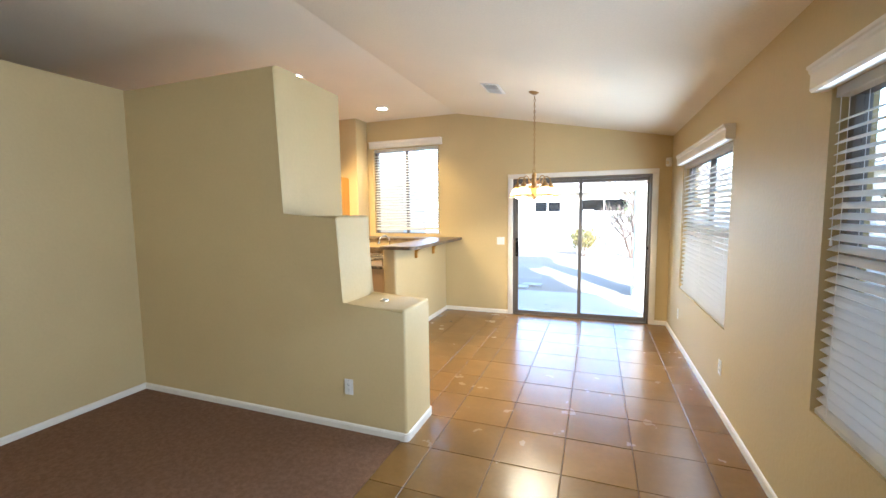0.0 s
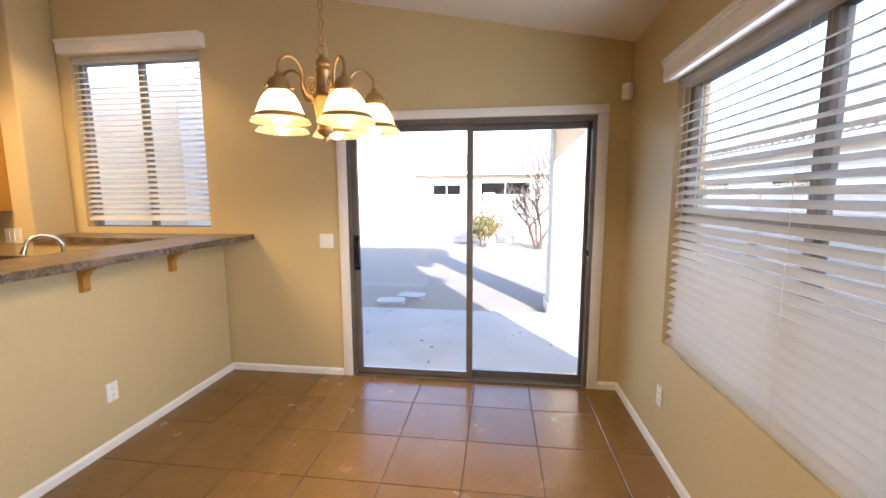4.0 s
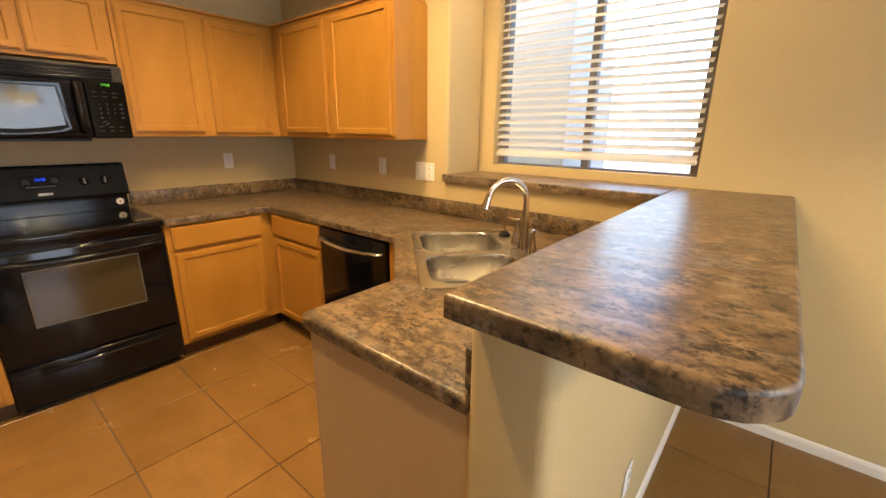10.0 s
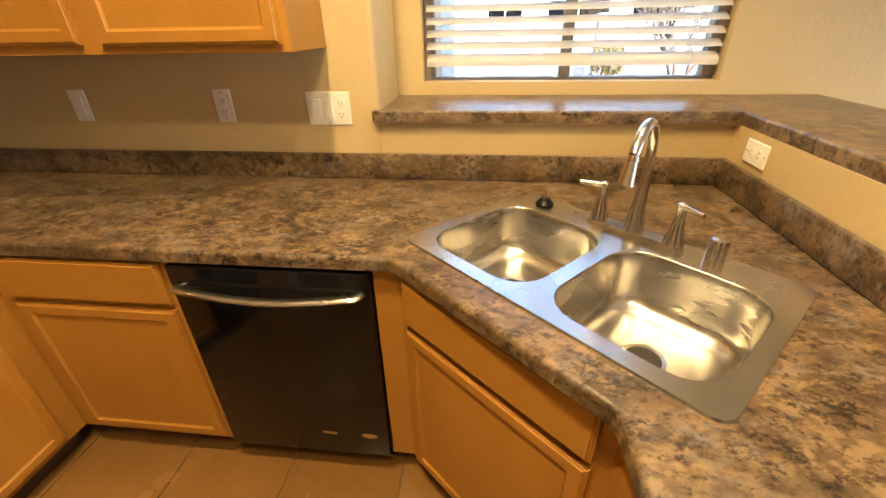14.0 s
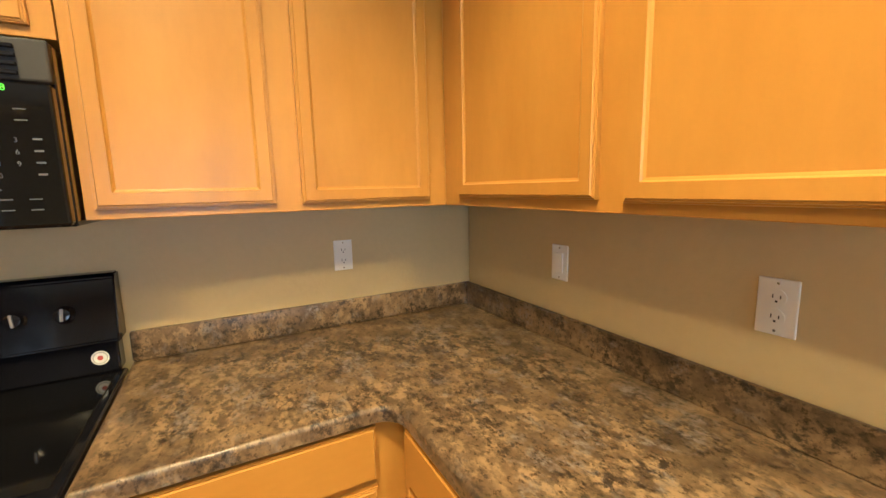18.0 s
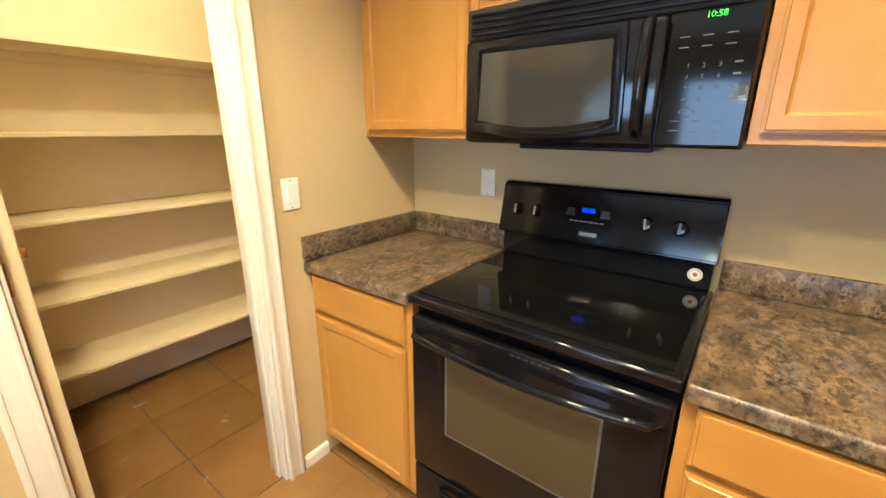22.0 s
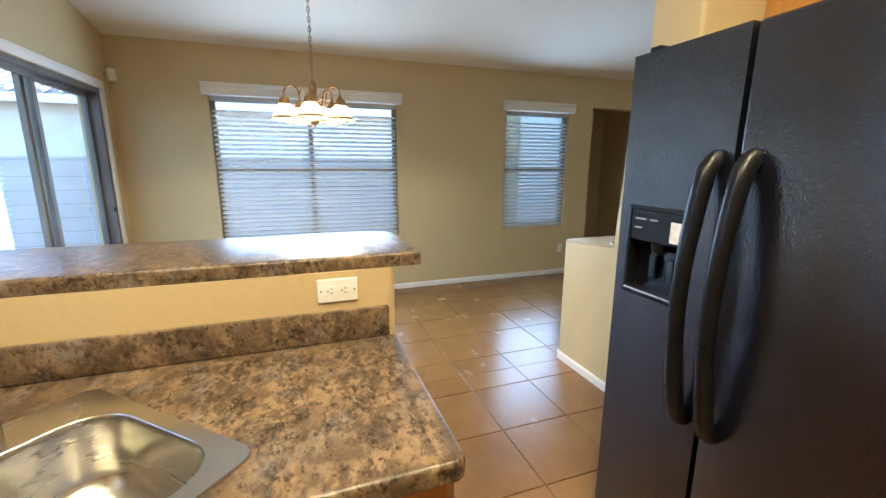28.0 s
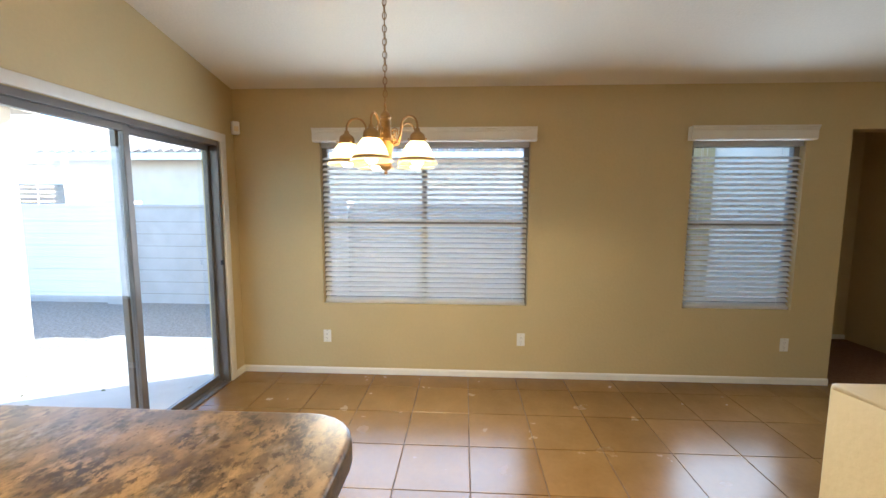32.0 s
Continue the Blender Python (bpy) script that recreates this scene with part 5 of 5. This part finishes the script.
for k in range(5):
    a = 72 * k + 27
    m = pose(0, 0, 0, 0, 0, a)
    pts = [(0.028, 0, 1.845), (0.05, 0, 1.83), (0.075, 0, 1.84), (0.088, 0, 1.87), (0.092, 0, 1.90)] + [(0.138 - 0.046 * math.cos(radians(b)), 0, 1.90 + 0.05 * math.sin(radians(b))) for b in range(15, 181, 15)] + [(0.184, 0, 1.875)]
    arm = part("arm", tube(pts, 0.0055, 8), BRASS, chand, smooth=True)
    arm.matrix_basis = m
    part("scroll", tube([(0.03 + 0.022 * (1 - q / 16) * math.cos(q * 0.55) + 0.022, 0, 1.885 + 0.022 * (1 - q / 16) * math.sin(q * 0.55)) for q in range(14)], 0.003, 6), BRASS, arm, smooth=True)
    part("scroll", tube([(0.052 + 0.016 * (1 - q / 16) * math.cos(q * 0.55), 0, 1.852 - 0.016 * (1 - q / 16) * math.sin(q * 0.55)) for q in range(14)], 0.0028, 6), BRASS, arm, smooth=True)
    cap = part("socket_cap", lathe([(0, 1.892), (0.010, 1.890), (0.013, 1.878), (0.020, 1.872), (0.031, 1.864), (0.036, 1.852), (0.037, 1.838), (0.0385, 1.834), (0.0385, 1.829), (0.0, 1.829)], 22, m=Matrix.Translation((0.184, 0, 0))), BRASS, arm, "dark brass cap over the shade", smooth=True)
    for b in (0, 120, 240):
        part("thumb_screw", lathe([(0, 0.034), (0.0022, 0.034), (0.0022, 0.043), (0.0045, 0.044), (0.0045, 0.049), (0, 0.050)], 10, m=pose(0.184, 0, 1.838, 0, 90, 0) if b == 0 else pose(0.184, 0, 1.838, 0, 0, b) @ pose(0, 0, 0, 0, 90, 0)), BRASS, cap, smooth=True)
    prof = [(0.030, 1.836), (0.037, 1.828), (0.050, 1.815), (0.062, 1.795), (0.071, 1.772), (0.078, 1.755), (0.087, 1.741), (0.097, 1.729), (0.0935, 1.729), (0.084, 1.741), (0.0745, 1.755), (0.067, 1.773), (0.058, 1.795), (0.046, 1.813), (0.034, 1.826), (0.030, 1.832)]
    sh = part("shade", lathe(prof, 32, m=Matrix.Translation((0.184, 0, 0))), ALABASTER, arm, "alabaster glass bell shade, lit", smooth=True)
    part("shade_band", lathe([(0.0795, 1.7545), (0.0835, 1.751), (0.0885, 1.7435), (0.0895, 1.7395), (0.0868, 1.7408), (0.0805, 1.750)], 32, m=Matrix.Translation((0.184, 0, 0))), BRASS, sh, "gilt band near the shade's rim", smooth=True)
    part("bulb", lathe([(0, 1.720), (0.014, 1.722), (0.025, 1.733), (0.029, 1.75), (0.025, 1.772), (0.016, 1.795), (0.013, 1.834), (0, 1.834)], 18, m=Matrix.Translation((0.184, 0, 0))), BULB, sh, "glowing bulb", smooth=True)
    lamp = new("bulb_light", bpy.data.lights.new("bulb_light", "SPOT"))
    lamp.data.energy, lamp.data.color, lamp.data.shadow_soft_size = 1.5, (1.0, 0.77, 0.48), 0.07
    lamp.data.spot_size, lamp.data.spot_blend = radians(172), 0.25
    lamp.location = (CH.x + 0.184 * math.cos(radians(a)), CH.y + 0.184 * math.sin(radians(a)), 1.702)

CANS = ((-3.885, -0.72, 20.0), (-4.65, -1.6, 48.0), (-4.08, -2.35, 24.0))
for x, y, power in CANS:
    can = thing("recessed_light", "round white recessed ceiling light, lit", "ceiling light", pose(x, y, HIGH_C), "recessed lights")
    part("trim_ring", lathe([(0.098, -0.002), (0.095, -0.008), (0.078, -0.008), (0.072, -0.001), (0.072, 0.0), (0.098, 0.0)], 32), PLATE, can, smooth=True)
    part("lens", lathe([(0, -0.003), (0.0715, -0.003), (0.0715, -0.001), (0, -0.001)], 28), CAN, can, "glowing warm lens")
    lamp = new("can_light", bpy.data.lights.new("can_light", "SPOT"))
    lamp.data.energy, lamp.data.color, lamp.data.shadow_soft_size = power, (1.0, 0.65, 0.26), 0.09
    lamp.data.spot_size, lamp.data.spot_blend = radians(124), 0.5
    lamp.location = (x, y, HIGH_C - 0.02)
pl = thing("pantry_light", "white ceiling fitting inside the pantry", "ceiling light", pose(-5.4, -3.25, 2.5))
part("base", lathe([(0.085, 0), (0.085, -0.015), (0.06, -0.03), (0, -0.03), (0, 0)], 24), PLATE, pl, smooth=True)
part("bulb", lathe([(0, -0.12), (0.02, -0.115), (0.03, -0.09), (0.026, -0.06), (0.014, -0.0305), (0, -0.0305)], 18), BULB, pl, "glowing bulb", smooth=True)
lamp = new("pantry_bulb", bpy.data.lights.new("pantry_bulb", "POINT"))
lamp.data.energy, lamp.data.color, lamp.data.shadow_soft_size = 2.0, (1.0, 0.72, 0.35), 0.04
lamp.location = (-5.4, -3.2, 2.25)

vent = thing("ceiling_vent", "white slotted air register in the sloped ceiling", "vent", Matrix.Translation((-2.0, -1.68, LOW_C + slope * -2.0)) @ Vector((slope * 1.0, 0, -1)).to_track_quat("-Z", "Y").to_matrix().to_4x4())
for b in ((-0.18, -0.10, -0.18 + 0.03, 0.10), (0.15, -0.10, 0.18, 0.10), (-0.15, -0.10, 0.15, -0.07), (-0.15, 0.07, 0.15, 0.10)):
    part("frame", one_box(b[0], b[1], -0.009, b[2], b[3], 0.0, bevel=0.002), PLATE, vent)
part("backing", one_box(-0.15, -0.07, -0.003, 0.15, 0.07, -0.0005), HOLLOW_SHADE, vent)
for i in range(8):
    o = part("slat", one_box(-0.001, -0.07, -0.009, 0.001, 0.07, 0.009), PLATE, vent)
    o.matrix_basis = pose(-0.13 + 0.037 * i, 0, -0.012, 0, 30 if i < 4 else -30, 0)


# ---- switches, sockets, sensor ----
def wall_plate(kind, m, label, gangs=("outlet",), turned=False, group="wall plates"):
    """A cover plate on a wall. Local: x across, z up, the room on the -y side."""
    w, h = 0.07 + 0.046 * (len(gangs) - 1), 0.115
    if turned:
        m = m @ pose(0, 0, 0, 0, 90, 0)
    t = thing(kind, label, "outlet" if kind == "wall_outlet" else "switch", m, group)
    part("cover_plate", one_box(-w / 2, -0.006, -h / 2, w / 2, -0.0005, h / 2, bevel=0.0025), PLATE, t)
    for i, g in enumerate(gangs):
        x = (i - (len(gangs) - 1) / 2) * 0.046
        if g == "outlet":
            for z in (-0.02, 0.02):
                f = part("socket_face", lathe([(0, 0), (0.0165, 0), (0.0165, 0.0025), (0, 0.0025)], 16, m=pose(x, -0.006, z, 90, 0, 0)), PLATE, t)
                bars(f, [(x - 0.0075, x - 0.0055, z - 0.002, z + 0.006), (x + 0.0055, x + 0.0075, z - 0.002, z + 0.005), (x - 0.002, x + 0.002, z - 0.01, z - 0.006)], HOLLOW_SHADE, "slot", -0.0084)
        else:
            part("rocker", one_box(x - 0.0165, -0.0095, -0.033, x + 0.0165, -0.0055, 0.033, bevel=0.0015), PLATE, t)
    for z in (-0.048, 0.048):
        part("screw", lathe([(0, 0), (0.003, 0), (0.0025, 0.001), (0, 0.0012)], 8, m=pose(0, -0.006, z, 90, 0, 0)), CHROME, t)
    return t


wall_plate("wall_switch", pose(-5.757, K_Y, 1.188), "white rocker switch above the kitchen counter", ("switch",))
wall_plate("wall_outlet", pose(-5.165, K_Y, 1.188), "white double outlet above the dishwasher counter")
wall_plate("wall_switch", pose(-4.762, K_Y, 1.178), "wide white plate with two switches and an outlet", ("switch", "switch", "outlet"))
wall_plate("wall_outlet", pose(W_X, -0.90, 1.19, 0, 0, 90), "white double outlet between range and corner")
wall_plate("wall_switch", pose(W_X, -2.455, 1.19, 0, 0, 90), "white plate beside the range", ("switch",))
wall_plate("wall_switch", pose(-5.645, P_Y, 1.183, 0, 0, 180), "white rocker switch beside the pantry door", ("switch",))
wall_plate("wall_outlet", pose(-4.632, -3.50, 1.235, 0, 0, 180), "white outlet above the narrow counter")
wall_plate("wall_outlet", pose(-3.361, -1.595, 1.078, 0, 0, -90), "white outlet lying sideways below the bar", turned=True)
wall_plate("wall_outlet", pose(-3.361, -0.50, 1.075, 0, 0, -90), "white outlet lying sideways near the window ledge", turned=True)
wall_plate("wall_outlet", pose(-3.177, -1.106, 0.338, 0, 0, 90), "white outlet low on the bar's half wall")
wall_plate("wall_switch", pose(-2.285, 0, 1.124), "white double switch plate beside the patio door", ("switch", "switch"))
for y in (-0.79, -2.535, -4.78):
    wall_plate("wall_outlet", pose(0, y, 0.35, 0, 0, -90), "white outlet low on the window wall")
wall_plate("wall_outlet", pose(-2.565, LIV_Y, 0.328), "white outlet low on the stepped partition")
ob = link_mesh("ledge_cap", lathe([(0, 0), (0.034, 0), (0.032, 0.007), (0.02, 0.012), (0.018, 0.009), (0, 0.009)], 22), CHROME, smooth=True)
ob.matrix_basis = pose(-2.39, -3.50, 0.9202)
tagged(ob, "round metal cover cap on the low partition's ledge", "cover cap")
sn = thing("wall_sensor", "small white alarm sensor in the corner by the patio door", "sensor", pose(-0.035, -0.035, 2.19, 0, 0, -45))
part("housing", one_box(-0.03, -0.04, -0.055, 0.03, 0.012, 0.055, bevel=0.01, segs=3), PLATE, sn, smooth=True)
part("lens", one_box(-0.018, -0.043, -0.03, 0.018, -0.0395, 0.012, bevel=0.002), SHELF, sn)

# ---- outside ----
structure("patio", one_box(-7.0, 0.161, -0.3, 1.0, 2.28, -0.06, bevel=0.01), CONCRETE, "pale concrete patio slab with fallen leaves", "patio")
structure("pavement", one_box(1.0, -9, -0.3, 1.1, 2.28, -0.07), CONCRETE, "concrete strip beside the house", "pavement")
structure("patio_roof", one_box(-2.75, 0.161, 2.62, 0.55, 3.0, 2.85), STUCCO, "stucco patio cover", "roof")
structure("patio_beam", one_box(-2.75, 2.35, 2.45, 0.55, 2.75, 2.619), STUCCO, "stucco beam of the patio cover", "beam")
col = thing("patio_column", "thick tan stucco column of the patio cover", "column", pose(0.02, 2.55, -0.11))
part("shaft", one_box(-0.24, -0.22, 0, 0.24, 0.22, 2.559, bevel=0.02), STUCCO, col)
part("plinth", one_box(-0.27, -0.25, 0, 0.27, 0.25, 0.16, bevel=0.015), STUCCO, col)
structure("patio_side_wall", one_box(-7.0, 1.25, -0.2, -4.53, 2.35, 4.4), paint("pale_stucco", (0.78, 0.76, 0.72), (0.72, 0.70, 0.66), scale=2, rough=0.95, bump=0.5, grain=60, dist=0.005), "stucco wing wall of the patio", "wall")


def block_fence(name, x0, y0, x1, y1, label):
    t = thing(name, label, "fence", pose(0, 0, 0), kind="structure")
    horiz = abs(x1 - x0) > abs(y1 - y0)
    part("wall", one_box(x0, y0, -0.2, x1, y1, 1.49), BLOCK, t)
    part("cap", one_box(x0 - 0.02, y0 - 0.02, 1.49, x1 + 0.02, y1 + 0.02, 1.54, bevel=0.008), BLOCK, t)
    n = int(max(abs(x1 - x0), abs(y1 - y0)) / 3.6)
    for i in range(n + 1):
        x, y = (x0 + (x1 - x0) * i / n, (y0 + y1) / 2) if horiz else ((x0 + x1) / 2, y0 + (y1 - y0) * i / n)
        part("pillar", one_box(x - 0.2, y - 0.2, -0.2, x + 0.2, y + 0.2, 1.60, bevel=0.01), BLOCK, t)
    for k in range(7):
        z = 0.05 + 0.2 * k
        part("joint", one_box(x0 - 0.004, y0 - 0.004, z, x1 + 0.004, y1 + 0.004, z + 0.010), JOINT, t)


block_fence("fence_east", 2.9, -11, 3.05, 11, "tan block garden wall beside the house")
block_fence("fence_north", -14, 11, 3.05, 11.15, "tan block garden wall behind the yard")


def house(m, w, d, h, label, windows):
    t = thing("neighbour_house", label, "house", m)
    part("wall", one_box(-w / 2, -d / 2, -0.2, w / 2, d / 2, h), STUCCO, t)
    bm = bmesh.new()
    e = 0.5
    base = [bm.verts.new((x, y, h)) for x, y in ((-w / 2 - e, -d / 2 - e), (w / 2 + e, -d / 2 - e), (w / 2 + e, d / 2 + e), (-w / 2 - e, d / 2 + e))]
    up = h + d * 0.2
    r0, r1 = bm.verts.new((-w / 2 + d / 2, 0, up)), bm.verts.new((w / 2 - d / 2, 0, up))
    for f in ((base[0], base[1], r1, r0), (base[2], base[3], r0, r1), (base[1], base[2], r1), (base[3], base[0], r0), base[::-1]):
        bm.faces.new(f)
    roof = part("roof", bm, ROOF, t)
    bm = bmesh.new()
    n = int((w + 1) / 0.3)
    for i in range(n):
        x = -w / 2 - e + 0.15 + 0.3 * i
        run = min(d / 2 + e, (min(i, n - 1 - i) * 0.3 + 0.2))
        tube([(x, -d / 2 - e - 0.02, h + 0.02), (x, -d / 2 - e + run, h + 0.02 + run * (up - h) / (d / 2 + e))], 0.085, 6, bm)
    part("roof_tiles", bm, ROOF, roof)
    part("fascia", one_box(-w / 2 - e, -d / 2 - e - 0.03, h - 0.18, w / 2 + e, -d / 2 - e + 0.02, h - 0.001), TRIM, t)
    for x, z, ww, hh in windows:
        wd = part("window", one_box(x - ww / 2 - 0.06, -d / 2 - 0.05, z - 0.06, x + ww / 2 + 0.06, -d / 2 - 0.001, z + hh + 0.06), TRIM, t)
        part("pane", one_box(x - ww / 2, -d / 2 - 0.056, z, x - 0.02, -d / 2 - 0.0505, z + hh), BLACKGLASS, wd)
        part("pane", one_box(x + 0.02, -d / 2 - 0.056, z, x + ww / 2, -d / 2 - 0.0505, z + hh), BLACKGLASS, wd)


house(pose(1.5, 24, 0), 14, 9, 2.8, "tan stucco house with a clay tile roof behind the garden wall", [(-5.2, 1.0, 1.5, 1.1), (-2.0, 0.9, 2.6, 1.3), (1.6, 0.9, 2.6, 1.3), (5, 1.0, 1.5, 1.1)])
house(pose(12.5, 4, 0, 0, 0, -90), 26, 10, 2.9, "tan stucco house with a clay tile roof beyond the side wall", [(-10, 1.0, 1.6, 1.1), (-6, 1.0, 1.6, 1.1)])
structure("wall_wing_east", one_box(2.35, -9.75, -0.2, 2.45, -4.95, 4.2), STUCCO, "stucco side of the house's own wing", "wall")
structure("wall_wing_north", one_box(0.161, -4.951, -0.2, 2.45, -4.85, 4.2), STUCCO, "stucco end of the house's own wing", "wall")
structure("roof_wing", one_box(0.161, -9.75, 4.2, 2.75, -4.6, 4.35), ROOF, "flat-edged roof over the house's wing", "roof")

LEAF = paint("shrub_leaf", (0.20, 0.13, 0.03), (0.08, 0.09, 0.02), scale=9, rough=0.6)
LEAF2 = paint("green_leaf", (0.09, 0.12, 0.03), (0.05, 0.07, 0.02), scale=9, rough=0.6)
BARK = paint("bark", (0.16, 0.11, 0.08), (0.09, 0.06, 0.045), scale=20, rough=0.95, bump=0.6)


def crown(n, centre, spread, size, bm=None):
    bm = bm or bmesh.new()
    for _ in range(n):
        d = Vector((random.gauss(0, 1), random.gauss(0, 1), random.gauss(0, 0.8)))
        d = d.normalized() * random.uniform(0.35, 1.0) ** 0.6
        p = Vector(centre) + Vector((d.x * spread[0], d.y * spread[1], d.z * spread[2])) * random.uniform(0.8, 1.12)
        q = Euler((random.uniform(0, 6.3), random.uniform(0, 6.3), random.uniform(0, 6.3))).to_matrix()
        s = size * random.uniform(0.6, 1.3)
        bm.faces.new([bm.verts.new(p + q @ Vector(v) * s) for v in ((-0.5, 0, 0), (0, -0.28, 0.06), (0.55, 0, 0), (0, 0.28, 0.06))])
    return bm


def branches(bm, p, d, length, r, depth):
    q = p + d * length
    tube([p, (p + q) / 2 + Vector((random.gauss(0, 0.03), random.gauss(0, 0.03), 0)) * length, q], [r, r * 0.85, r * 0.65], 6, bm)
    tips = [q]
    if depth:
        for _ in range(3):
            e = (d + Vector((random.gauss(0, 0.5), random.gauss(0, 0.5), random.gauss(0.15, 0.25)))).normalized()
            tips += branches(bm, q, e, length * random.uniform(0.6, 0.85), r * 0.62, depth - 1)
    return tips


def shrub(name, x, y, h, leaves, mat, label, bare=False):
    t = thing(name, label, "tree" if bare else "shrub", pose(x, y, -0.11))
    bm, tips = bmesh.new(), []
    for k in range(5):
        a = 2 * math.pi * k / 5 + random.uniform(-0.4, 0.4)
        tips += branches(bm, Vector((0.05 * math.cos(a), 0.05 * math.sin(a), 0)), Vector((math.cos(a) * 0.45, math.sin(a) * 0.45, 1)).normalized(), h * 0.33, 0.022 * h, 3 if bare else 2)
    part("trunk", bm, BARK, t)
    bm = bmesh.new()
    if bare:
        for p in tips[::2]:
            crown(leaves, p, (0.12, 0.12, 0.1), 0.07, bm)
    else:
        crown(leaves, (0, 0, h * 0.58), (h * 0.42, h * 0.42, h * 0.42), 0.09, bm)
        for p in tips[::3]:
            crown(12, p, (0.14, 0.14, 0.12), 0.08, bm)
    part("crown", bm, mat, t)


shrub("garden_shrub", -1.35, 9.7, 1.15, 900, LEAF, "round yellow-green shrub on the gravel by the wall")
shrub("young_tree", 0.3, 9.4, 2.3, 2, LEAF2, "bare-limbed young tree with few leaves", bare=True)
shrub("garden_shrub", 1.6, 8.6, 0.8, 600, LEAF2, "low dark green shrub near the column")
shrub("garden_tree", 1.2, 14.0, 3.4, 5, LEAF, "yellow-leaved tree behind the garden wall", bare=True)
for x, y, r in ((-2.5, 2.75, 8), (-2.25, 3.1, -12)):
    ob = link_mesh("stepping_stone", prism(rrect(0, 0, 0.42, 0.30, 0.08), 0, 0.05), CONCRETE)
    ob.matrix_basis = pose(x, y, -0.115, 0, 0, r)
    tagged(ob, "pale concrete stepping stone in the gravel", "paving stone", "stepping stones")
bm = bmesh.new()
for _ in range(60):
    x, y, a = random.uniform(-4.5, 0.9), random.uniform(0.3, 2.2), random.uniform(0, 6.3)
    c, s = math.cos(a) * 0.028, math.sin(a) * 0.028
    bm.faces.new([bm.verts.new(v) for v in ((x - c, y - s, -0.056), (x + s * 0.5, y - c * 0.5, -0.05), (x + c, y + s, -0.055), (x - s * 0.5, y + c * 0.5, -0.057))])
tagged(link_mesh("fallen_leaves", bm, LEAF), "dry leaves scattered on the patio", "leaves", "", "stuff")

# ---- floor coverings ----
bm = one_box(LIV_X, S_Y, -0.005, -2.16, LIV_Y, 0.006)
structure("carpet", bm, CARPET, "dark brown cut-pile living room carpet", "carpet")
structure("carpet_hall", one_box(0.0, HALL[0], -0.005, 1.3, HALL[1], 0.006), CARPET, "dark brown hall carpet", "carpet")
PITCH, GX, GY = 0.42, -1.51, -0.39
floor_ob = bpy.data.objects["floor"]
tile_meshes = {}


def tile_mesh(w, h):
    key = (round(w, 3), round(h, 3))
    if key not in tile_meshes:
        bm = bmesh.new()
        c = 0.0018
        rings = [[bm.verts.new((sx * (w / 2 - i), sy * (h / 2 - i), z)) for sx, sy in ((-1, -1), (1, -1), (1, 1), (-1, 1))] for i, z in ((0, -0.0055), (0, -c), (c, 0))]
        for p, q in zip(rings, rings[1:]):
            for i in range(4):
                bm.faces.new((p[i], p[(i + 1) % 4], q[(i + 1) % 4], q[i]))
        bm.faces.new(rings[-1])
        me = bpy.data.meshes.new("tile")
        bm.to_mesh(me)
        bm.free()
        me.materials.append(TILE)
        tile_meshes[key] = me
    return tile_meshes[key]


def lay_tiles(x0, x1, y0, y1):
    gap = 0.005
    for i in range(int((x0 - GX) // PITCH), int((x1 - GX) // PITCH) + 1):
        for j in range(int((y0 - GY) // PITCH), int((y1 - GY) // PITCH) + 1):
            a, b = max(GX + i * PITCH + gap / 2, x0), min(GX + (i + 1) * PITCH - gap / 2, x1)
            c, d = max(GY + j * PITCH + gap / 2, y0), min(GY + (j + 1) * PITCH - gap / 2, y1)
            if b - a < 0.02 or d - c < 0.02:
                continue
            o = new("tile", tile_mesh(b - a, d - c))
            o.parent = floor_ob
            o.location = ((a + b) / 2, (c + d) / 2, random.uniform(-0.0004, 0.0004))


lay_tiles(-2.155, -0.001, S_Y + 0.002, -0.001)
SEAM_Y = GY - 6 * PITCH
lay_tiles(W_X + 0.002, -2.157, SEAM_Y, -0.001)
lay_tiles(W_X + 0.002, LIV_X - 0.112, -4.178, SEAM_Y)
lay_tiles(-3.139, -2.157, LIV_Y + 0.002, SEAM_Y)
